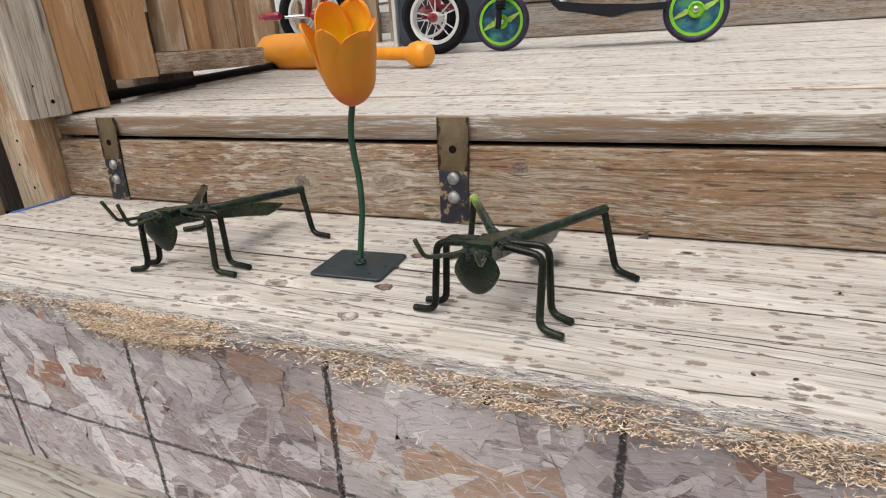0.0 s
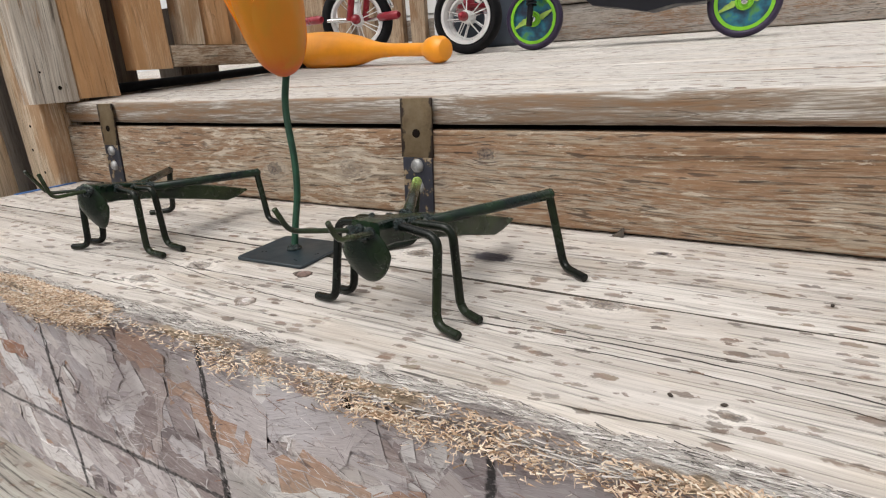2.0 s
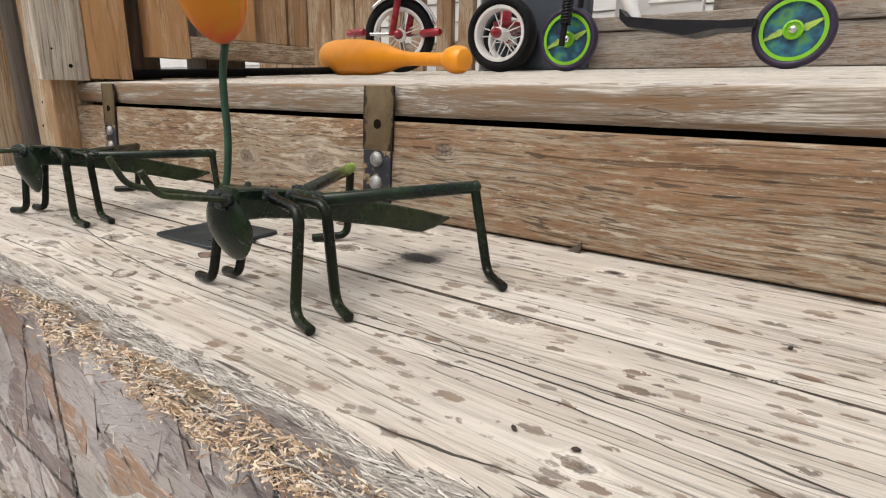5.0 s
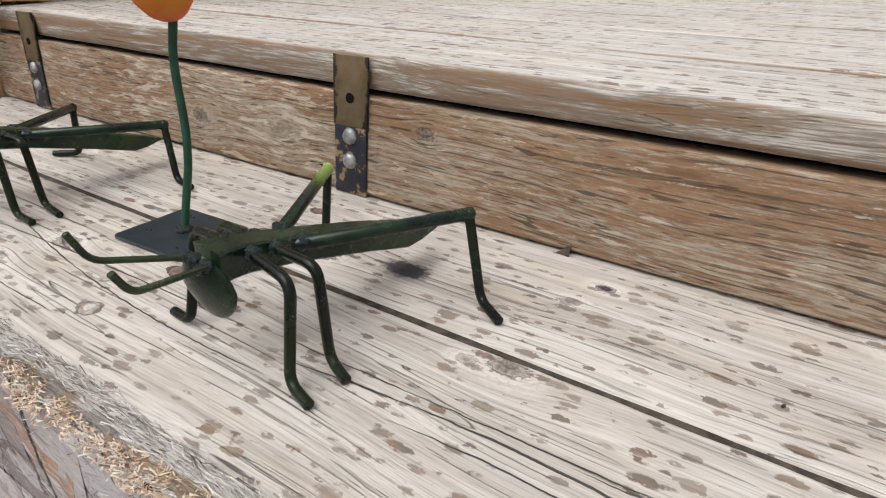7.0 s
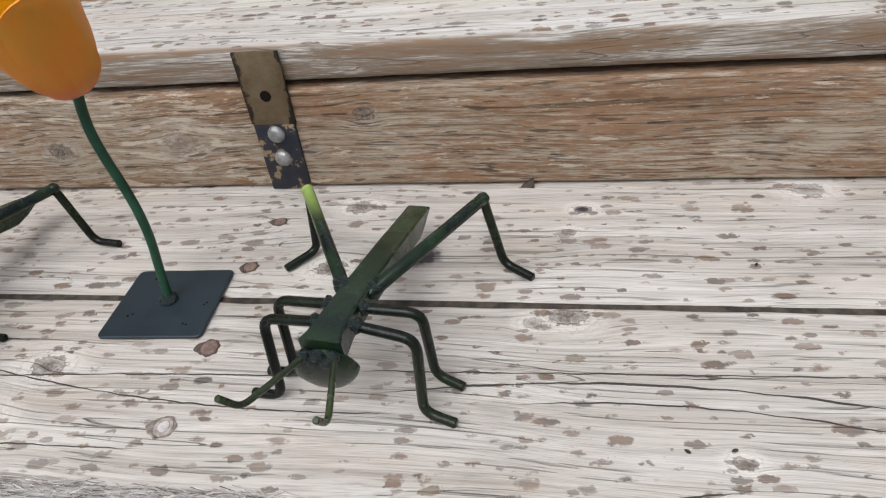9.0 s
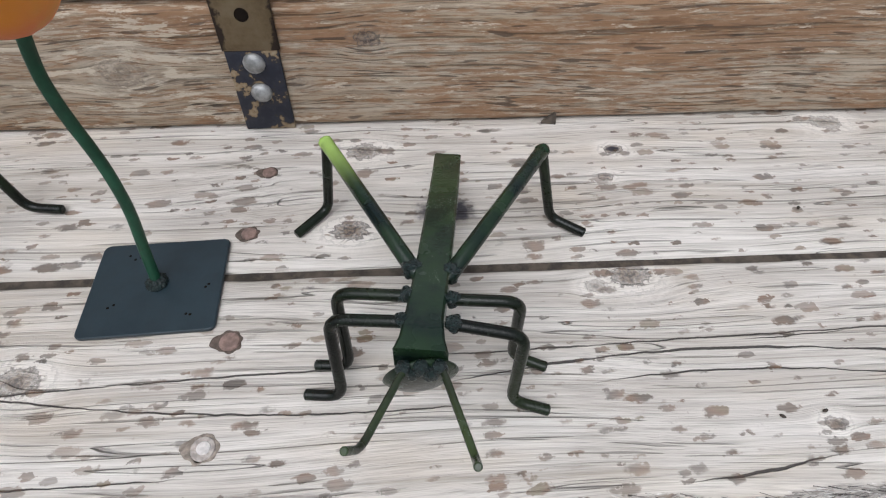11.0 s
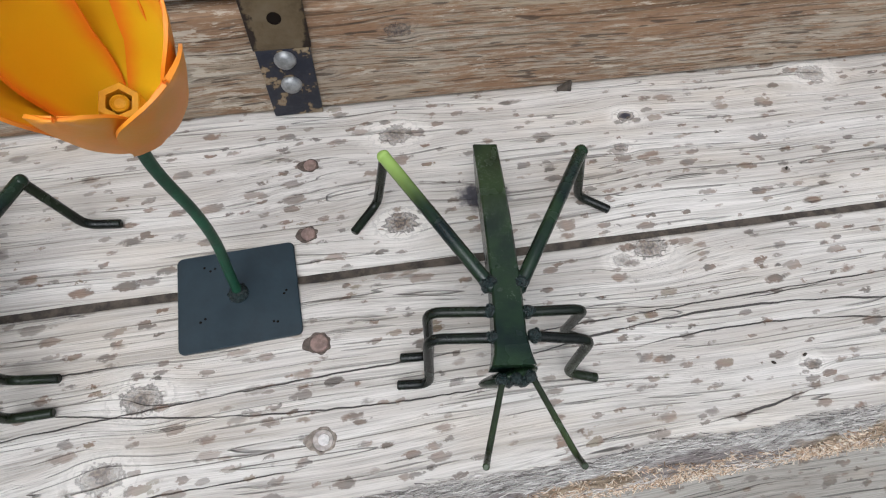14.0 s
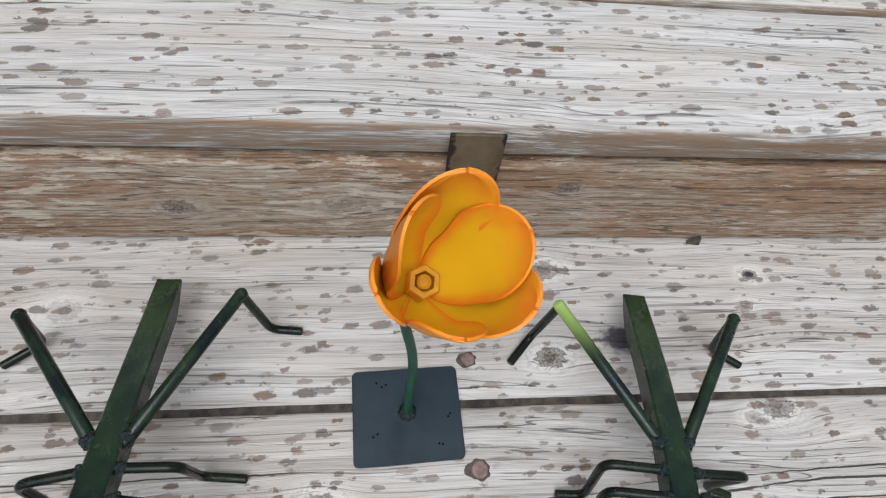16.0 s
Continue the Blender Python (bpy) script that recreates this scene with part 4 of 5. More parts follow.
def build_railing():
    post = root("railing_post", "stained timber post with grey and orange boards", "post")
    core = part("post_core", plank((-0.62, 1.1), (-0.79, -0.702, -0.032, 0.052, 0.004), 0.0009, 60, "z", 40), wood_post, post, "brown lower post worn pale")
    for x, z in ((-0.748, 0.098), (-0.762, 0.058), (-0.742, 0.02), (-0.755, -0.03)):
        part("nail_hole", lathe([(0.0028, 0.0), (0.0022, 0.0006)], 10, pose(x, -0.032, z, 90)), shade_black, core)
    board = part("board", plank((0.1345, 1.1), (-0.7, -0.663, -0.055, 0.0155, 0.004), 0.0011, 90, "z", 41), wood_grey_up, post, "grey weathered board with traces of orange stain")
    part("nail_hole", lathe([(0.0034, 0.0), (0.0026, 0.0006)], 10, pose(-0.663, -0.012, 0.157, 0, 90)), shade_black, board)
    part("nail_hole", lathe([(0.0022, 0.0), (0.0016, 0.0006)], 10, pose(-0.663, -0.036, 0.182, 0, 90)), shade_black, board)
    part("board", plank((0.138, 1.1), (-0.7, -0.6635, 0.0165, 0.086, 0.003), 0.0005, 40, "z", 42), wood_orange, post, "orange stained board")
    outer = root("railing_post", "brown timber post beside the lower step", "post")
    part("post_core", plank((-0.62, 1.1), (-0.90, -0.806, -0.088, -0.052, 0.003), 0.0008, 40, "z", 43), wood_post, outer)
    part("side_board", plank((-0.62, 1.1), (-0.98, -0.91, -0.25, -0.1, 0.003), 0.0006, 30, "z", 46), wood_post, outer, "brown board beside the post")
    # fills the gap between the posts; its dark colour includes the shade there
    part("side_board", plank((-0.62, 1.1), (-1.02, -0.8, 0.0, 0.03, 0.003), 0.0006, 30, "z", 47), wood_far_up, outer, "brown board behind the post, coloured dark for the shade there")
    rail = root("deck_railing", "stained wooden deck railing with upright pickets", "railing")
    part("bottom_rail", plank((0.2, 0.505), (-0.70, -0.66, 0.182, 0.220, 0.004), 0.0006, 50, "y", 44), wood_rail, rail)
    part("picket", plank((0.179, 1.1), (-0.698, -0.66, 0.124, 0.199, 0.006), 0.0006, 40, "z", 45), wood_orange, rail, "orange stained end picket")
    y = 0.236
    for i, w in enumerate((0.047, 0.06, 0.058, 0.05)):
        part("picket", plank((0.2215, 1.1), (-0.70, -0.664 - 0.006 * (i % 2), y, y + w, 0.003), 0.0007, 24, "z", 50 + i), wood_post if i % 3 != 1 else wood_orange, rail)
        y += w + 0.012 + 0.006 * (i % 2)
    for i, (y0, y1) in enumerate(((0.09, 0.2), (0.3, 0.4))):
        part("support_post", plank((-0.62, 0.9 if i == 0 else 0.3), (-0.86, -0.78, y0, y1, 0.004), 0.0006, 20, "z", 95 + i), wood_far_up, rail, "dark weathered post outside the deck")
    back = root("back_railing", "far deck railing of weathered brown pickets", "railing")
    for i, (x0, x1) in enumerate(((-2.3, -2.16), (-2.15, -2.03), (-2.02, -1.9), (-1.89, -1.73), (-1.72, -1.575), (-1.565, -1.43), (-1.36, -1.29), (-1.23, -1.165), (-1.095, -1.02), (-0.984, -0.915), (-0.86, -0.79))):
        part("picket", plank((0.2165, 1.2), (x0, x1, 1.55, 1.58, 0.003), 0.0006, 20, "z", 70 + i), wood_back, back)
    part("bottom_rail", plank((-2.1, -0.55), (1.581, 1.62, 0.25, 0.33, 0.003), 0.0005, 20, "x", 90), wood_far, back)
    # no real pipe: a matt black rod draws the shadowed gap below the rail
    gap_shade = root("rail_gap_shade", "black rod standing in for the shadowed gap under the railing", "pipe")
    part("shade_rod", rod([(-0.74, -0.2 + 0.3, deck_z(0.1) + 0.011), (-0.725, 0.3, deck_z(0.3) + 0.011), (-0.72, 0.5, deck_z(0.5) + 0.011), (-0.715, 0.75, deck_z(0.75) + 0.011)], 0.009, 0.05), black_rubber, gap_shade)


build_railing()


# ---- far steps and house ----
def build_house():
    far = root("far_step", "old weathered step up to the house", "step", kind="structure")
    part("plank", plank((-0.5, 1.9), (1.29, 1.326, 0.203, 0.306, 0.003), 0.0008, 60, "x", 101), wood_far, far)
    part("plank", plank((-0.5, 1.9), (1.28, 1.42, 0.309, 0.347, 0.005), 0.0008, 60, "x", 102), wood_far, far)
    part("plank", plank((-0.5, 1.9), (1.425, 1.56, 0.309, 0.347, 0.005), 0.0008, 60, "x", 103), wood_far, far)
    part("plank", plank((-0.03, 1.9), (1.545, 1.58, 0.348, 0.55, 0.003), 0.0009, 60, "x", 104), wood_far, far)
    # black box added inside the far step for its inner shade
    part("shade_backing", box(-0.5, 1.9, 1.33, 1.54, 0.218, 0.3, 0), shade_black, far, smooth=False)
    wall = root("wall_house", "white vinyl siding of the house wall", "wall", kind="structure")
    part("sheathing", box(-6, 6, 2.42, 2.6, -0.62, 3.2, 0), siding_white, wall, smooth=False)
    for i in range(30):
        z = 0.0 + i * 0.105
        bm = box(-6, 6, 2.395, 2.41, z, z + 0.103, 0.002, 1, None)
        bmesh.ops.transform(bm, matrix=Matrix.Translation((0, 2.4, z)) @ Matrix.Rotation(radians(-5), 4, "X") @ Matrix.Translation((0, -2.4, -z)), verts=bm.verts)
        part("siding_board", bm, siding_white, wall)


build_house()


# ---- things on the step ----
RIGHT_LEGS = {
    "rear": ([(0.008, -0.001, 0.058), (0.0692, 0.0858, 0.0625), (0.0826, 0.0842, 0.0048), (0.1032, 0.0702, 0.0036)],
             [(-0.008, 0.001, 0.0595), (-0.0595, 0.098, 0.0625), (-0.0668, 0.0985, 0.005), (-0.0859, 0.0774, 0.0036)]),
    "legs": ([(0.0075, -0.0172, 0.0625), (0.0416, -0.0206, 0.0630), (0.0436, -0.0178, 0.0046), (0.0614, -0.0253, 0.0034)],
             [(0.0065, -0.0320, 0.0650), (0.0412, -0.0384, 0.0620), (0.0396, -0.0442, 0.0044), (0.0588, -0.0501, 0.0034)],
             [(-0.0140, -0.0300, 0.0650), (-0.0500, -0.0240, 0.0600), (-0.0492, -0.0375, 0.0045), (-0.0690, -0.0352, 0.0034)],
             [(-0.0120, -0.0140, 0.0620), (-0.0480, -0.0080, 0.0585), (-0.0462, -0.0200, 0.0045), (-0.0650, -0.0182, 0.0034)]),
    "antennae": ([(-0.0145, -0.0545, 0.0655), (-0.0307, -0.0902, 0.0738), (-0.0345, -0.0955, 0.0885)],
                 [(0.0025, -0.0555, 0.0655), (0.0125, -0.0968, 0.0748), (0.0118, -0.1025, 0.0865)]),
    "head": (-0.0073, -0.0485, 0.0482, 0.0178, 0.0208, 0.22),
}
LEFT_LEGS = {
    "rear": ([(0.008, -0.001, 0.058), (0.0728, 0.0886, 0.0575), (0.0843, 0.0832, 0.0048), (0.1065, 0.0790, 0.0036)],
             [(-0.009, 0.0, 0.0585), (-0.0660, 0.0915, 0.0560), (-0.0760, 0.0935, 0.005), (-0.1005, 0.0800, 0.0036)]),
    "legs": ([(0.0075, -0.0160, 0.0610), (0.0405, -0.0206, 0.0625), (0.0375, -0.0165, 0.0046), (0.0660, -0.0225, 0.0034)],
             [(0.0065, -0.0330, 0.0640), (0.0450, -0.0435, 0.0640), (0.0385, -0.0405, 0.0044), (0.0625, -0.0428, 0.0034)],
             [(-0.0140, -0.0320, 0.0640), (-0.0480, -0.0340, 0.0600), (-0.0440, -0.0425, 0.0045), (-0.0625, -0.0468, 0.0034)],
             [(-0.0120, -0.0150, 0.0610), (-0.0470, -0.0160, 0.0590), (-0.0440, -0.0255, 0.0045), (-0.0625, -0.0270, 0.0034)]),
    "antennae": ([(-0.0170, -0.0540, 0.0665), (-0.0361, -0.0720, 0.0668), (-0.0290, -0.0900, 0.0915)],
                 [(-0.0050, -0.0555, 0.0665), (-0.0095, -0.0850, 0.0665), (-0.0125, -0.0890, 0.0890)]),
    "head": (-0.0100, -0.0485, 0.0493, 0.0178, 0.0238, 0.42),
}


def lump(center, radius, seed, rough=0.16):
    b = bmesh.new()
    bmesh.ops.create_icosphere(b, subdivisions=3, radius=radius)
    for q in b.verts:
        q.co *= 1 + rough * noise.noise(q.co * 500 + Vector((seed, 0, 0)))
    bmesh.ops.transform(b, matrix=Matrix.Translation(Vector(center)), verts=b.verts)
    return b


def bead(center, radius, seed):
    """A clot of weld metal: a few lumps run together."""
    rng = random.Random(seed)
    b = lump(center, radius, seed, 0.3)
    for k in range(4):
        off = Vector((rng.uniform(-1, 1), rng.uniform(-1, 1), rng.uniform(-0.6, 0.6))).normalized() * radius * 0.85
        add(b, lump(Vector(center) + off, radius * rng.uniform(0.4, 0.62), seed + k * 3, 0.3))
    return b


def build_insect(m, spec, lime, label):
    r = root("insect_sculpture", label, "sculpture", m, group="steel insects on the step")
    # body: a square tube that slopes down to a slanted tail
    bm = bmesh.new()
    rings = []
    for x, y, top, low, w in ((-0.0070, -0.0475, 0.0705, 0.053, 0.0122), (-0.0062, -0.041, 0.0700, 0.0525, 0.0102), (-0.0050, -0.030, 0.0688, 0.0515, 0.0090), (0.0, 0.0, 0.0635, 0.0465, 0.0088),
                              (0.0075, 0.055, 0.0500, 0.0330, 0.0088), (0.0122, 0.092, 0.0395, 0.0225, 0.0088), (0.0137, 0.106, 0.0352, 0.0235, 0.0088), (0.0155, 0.122, 0.0300, 0.0278, 0.0088)):
        c = 0.0012
        sec = [(-w + c, top), (w - c, top), (w, top - c), (w, low + c), (w - c, low), (-w + c, low), (-w, low + c), (-w, top - c)]
        if top - low < 0.004:
            sec = [(-w + c, top), (w - c, top), (w, top - 0.0006), (w, low + 0.0006), (w - c, low), (-w + c, low), (-w, low + 0.0006), (-w, top - 0.0006)]
        rings.append([bm.verts.new((x + a * 0.992, y - a * 0.124, z)) for a, z in sec])
    for a, b in zip(rings, rings[1:]):
        for k in range(8):
            bm.faces.new((a[k], a[(k + 1) % 8], b[(k + 1) % 8], b[k]))
    bm.faces.new(rings[0])
    bm.faces.new(rings[-1])
    part("body", bm, body_paint, r, "square tube body with a slanted tail")
    # head: an egg-shaped domed plate hanging at the front
    hx, hy, hz, hw, hh, taper = spec["head"]
    bm = bmesh.new()
    bmesh.ops.create_uvsphere(bm, u_segments=32, v_segments=20, radius=1)
    for q in bm.verts:
        t = q.co.z
        w = hw * (1.0 - taper * max(0.0, -t)) * (1 - 0.1 * max(0.0, t))
        q.co = Vector((q.co.x * w, q.co.y * (0.0055 if q.co.y < 0 else 0.0035), t * hh))
    bmesh.ops.transform(bm, matrix=pose(hx, hy, hz, 10, 0, 7), verts=bm.verts)
    part("head", bm, head_paint, r, "egg-shaped domed head plate")
    weld = bmesh.new()
    for k, (x, y, z) in enumerate(((-0.0072, -0.005, 0.0173), (0.0003, -0.006, 0.0186), (0.0083, -0.0055, 0.0173), (-0.0037, -0.0055, 0.0143), (0.0043, -0.0065, 0.0143))):
        add(weld, lump((hx + x, hy + y, hz + z), 0.0036, k, 0.22))
    part("weld_bead", weld, weld_metal, r, "lumpy weld bead on the brow")
    for k, (hip, knee, bend, toe) in enumerate(spec["rear"]):
        mat = lime_paint if lime and k == 1 else green_paint
        t = part("rear_leg", rod([hip, knee], 0.0043, 0, cap=0.5), mat, r, "lime-tipped thigh rod" if mat is lime_paint else "straight thigh rod")
        part("shin", rod([knee, bend, toe], 0.0033, 0.008), leg_paint, t)
        part("knee_weld", lump(knee, 0.0045, 1), mat, t)
        part("hip_weld", bead(Vector(hip) + Vector((0.001 if hip[0] > 0 else -0.001, 0.003, 0.001)), 0.0047, 3 + k), weld_metal, t)
    for k, pts in enumerate(spec["legs"]):
        leg = part("leg", rod(pts, 0.0031, 0.009), leg_paint, r)
        part("hip_weld", bead(Vector(pts[0]) + Vector((0.0016 if pts[0][0] > 0 else -0.0005, 0, 0.001)), 0.0037, 9 + k), weld_metal, leg)
    for pts in spec["antennae"]:
        part("antenna", rod(pts, 0.0017, 0.006), antenna_paint, r, "thin rod antenna with an upturned tip")


build_insect(pose(0.1197, -0.195, 0), RIGHT_LEGS, True, "dark green welded steel insect with one lime knee")
build_insect(pose(-0.2245, -0.179, 0, 0, 0, 6.5), LEFT_LEGS, False, "dark green welded steel insect with bent rod legs")


def build_flower():
    r = root("tulip_sculpture", "orange and yellow metal tulip on a dark square base plate", "sculpture")
    base = bmesh.new()
    outline = []
    for cx, cy, st in ((1, 1, 0), (-1, 1, 90), (-1, -1, 180), (1, -1, 270)):
        for k in range(5):
            g = radians(st + 22.5 * k)
            outline.append((cx * 0.0355 + 0.004 * math.cos(g), cy * 0.0302 + 0.004 * math.sin(g)))
    loops = [[base.verts.new((x * f, y * f, z)) for x, y in outline] for f, z in ((0.985, 0.0002), (1.0, 0.0008), (1.0, 0.0026), (0.985, 0.0032))]
    for p, q in zip(loops, loops[1:]):
        for k in range(20):
            base.faces.new((p[k], p[(k + 1) % 20], q[(k + 1) % 20], q[k]))
    base.faces.new(loops[0])
    base.faces.new(loops[-1])
    bmesh.ops.transform(base, matrix=pose(-0.0475, -0.1545, 0, 0, 0, 2.5), verts=base.verts)
    plate = part("base_plate", base, plate_paint, r, "dark slate painted square base plate")
    for x, y in ((-0.07, -0.131), (-0.066, -0.134), (-0.063, -0.1325), (-0.016, -0.155), (-0.0175, -0.157), (-0.072, -0.170), (-0.069, -0.168), (-0.025, -0.176), (-0.0225, -0.1765)):
        part("paint_pit", lathe([(0.0009, 0.0), (0.0007, 0.0002)], 8, pose(x, y, 0.0032)), shade_black, plate)
    part("stem", rod([(-0.0475, -0.153, 0.002), (-0.047, -0.147, 0.028), (-0.0455, -0.1405, 0.055), (-0.0475, -0.136, 0.085), (-0.0535, -0.133, 0.118), (-0.0545, -0.1315, 0.138), (-0.0498, -0.129, 0.1635)], 0.0032, 0.02, 14, 0.2, 6), green_stem, r, "curved green stem rod")
    b = lathe([(0.0066, 0.0025), (0.0066, 0.0048), (0.0052, 0.0066), (0.0036, 0.0082)], 24, pose(-0.0475, -0.153, 0))
    for v in b.verts:
        v.co += Vector((noise.noise(v.co * 500), noise.noise(v.co * 500 + Vector((5, 0, 0))), 0)) * 0.0012
    part("weld_collar", b, weld_metal, r, "dark lumpy weld round the stem's foot")
    axis = Vector((0.0155, -0.0305, 0.090)).normalized()
    head = Matrix.Translation((-0.0494, -0.130, 0.1592)) @ axis.to_track_quat("Z", "Y").to_matrix().to_4x4()
    bloom = root("bloom", "", "")
    bloom.parent = r
    # each petal: angle, half width in degrees, flare, length, radius factor
    for ang, half, flare, length, fac in ((66, 46, 0.0, 0.0905, 1.1), (-4, 52, 0.0025, 0.081, 0.99), (-60, 42, 0.003, 0.081, 1.12), (-118, 34, 0.0025, 0.083, 1.02), (178, 32, 0.0085, 0.079, 0.98), (124, 52, -0.001, 0.0905, 0.96)):
        bm = bmesh.new()
        uv = bm.loops.layers.uv.new("UVMap")
        inner = bm.loops.layers.float_color.new("inner")
        ns, nw = 24, 14
        def at(s, c, off):
            prof = 0.0285 * (1 - math.exp(-s * 4.0)) / (1 - math.exp(-4.0)) * fac
            rad = prof + flare * max(0.0, s - 0.35) ** 1.6 * 2.0 + off
            z = length * (s ** 1.25)
            tip = max(0.0, (s - 0.58) / 0.42)
            wide = radians(half) * (1.3 - 0.3 * min(1.0, s * 2.2)) * math.sqrt(max(0.0, 1 - tip ** 3.0 * 0.9985))
            g = radians(ang) + c * wide
            curl = 1 - 0.09 * (c * wide / radians(half)) ** 2 * s + 0.03 * noise.noise((ang, s * 5, c * 2.5))
            z += 0.0022 * s * noise.noise((ang + 7, c * 3.2, s * 2))
            return Vector((rad * curl * math.cos(g), rad * curl * math.sin(g), z))
        outer_v, inner_v = {}, {}
        for i in range(ns + 1):
            for j in range(nw + 1):
                s, c = 0.02 + 0.98 * (1 - (1 - i / ns) ** 1.7), 2 * j / nw - 1
                outer_v[i, j] = bm.verts.new(at(s, c, 0.0))
                inner_v[i, j] = bm.verts.new(at(s, c, -0.0013))
        def face(keys, table, ins):
            f = bm.faces.new([table[k] for k in keys])
            for lp, (i, j) in zip(f.loops, keys):
                lp[uv].uv = (j / nw, 1 - (1 - i / ns) ** 1.7)
                lp[inner] = (ins, ins, ins, 1)
        for i in range(ns):
            for j in range(nw):
                face(((i, j), (i, j + 1), (i + 1, j + 1), (i + 1, j)), outer_v, 0.0)
                face(((i + 1, j), (i + 1, j + 1), (i, j + 1), (i, j)), inner_v, 1.0)
        edge = [(i, 0) for i in range(ns)] + [(ns, j) for j in range(nw)] + [(i, nw) for i in range(ns, 0, -1)] + [(0, j) for j in range(nw, 0, -1)]
        for a, b2 in zip(edge, edge[1:] + edge[:1]):
            f = bm.faces.new((outer_v[a], outer_v[b2], inner_v[b2], inner_v[a]))
            for lp, k in zip(f.loops, (a, b2, b2, a)):
                lp[uv].uv = (k[1] / nw, 1 - (1 - k[0] / ns) ** 1.7)
                lp[inner] = (1.0, 1.0, 1.0, 1)
        bmesh.ops.transform(bm, matrix=head, verts=bm.verts)
        part("petal", bm, petal_mat, bloom)
    nut = lathe([(0.0088, 0.010), (0.0088, 0.0185), (0.0081, 0.0195), (0.0055, 0.0195), (0.0052, 0.0115)], 6)
    bmesh.ops.transform(nut, matrix=head, verts=nut.verts)
    part("hex_nut", nut, yellow_nut, bloom, "yellow painted hexagon nut", smooth=False)
    stud = lathe([(0.0038, 0.008), (0.0038, 0.0185), (0.0032, 0.0192), (0.0021, 0.0182)], 20)
    bmesh.ops.transform(stud, matrix=head, verts=stud.verts)
    part("threaded_stud", stud, yellow_nut, bloom)


yellow_nut = plain("yellow_sprayed_steel", (0.68, 0.36, 0.008), 0.5, 0.0, 0.12, 120, 0.4)
build_flower()


# ---- toys on the deck ----
def build_bat():
    r = root("toy_bat", "orange plastic toy bat lying on the deck", "bat")
    L, big = 0.55, 1.12
    prof = [(0.0, 0.0), (0.012, 0.001), (0.026, 0.008), (0.034, 0.022), (0.0375, 0.05), (0.039, 0.1), (0.0385, 0.15), (0.035, 0.2), (0.028, 0.25), (0.0195, 0.285), (0.0145, 0.315), (0.0122, 0.35), (0.012, 0.44), (0.015, 0.449), (0.0205, 0.456), (0.0238, 0.47), (0.023, 0.487), (0.018, 0.496), (0.008, 0.5), (0.0, 0.5)]
    a, b = Vector((-0.775, 0.648)), Vector((-0.242, 0.515))
    prof = [(q * big, h * 1.1) for q, h in prof]
    d = (b - a).normalized()
    p0 = Vector((a.x, a.y, deck_z(a.y) + 0.0395 * big))
    p1 = Vector((a.x + d.x * L, a.y + d.y * L, deck_z(a.y + d.y * L) + 0.0241 * big))
    z = (p1 - p0).normalized()
    m = Matrix.Translation(p0) @ z.to_track_quat("Z", "Y").to_matrix().to_4x4()
    part("bat_body", lathe(prof, 40, m), orange_plastic, r)


build_bat()


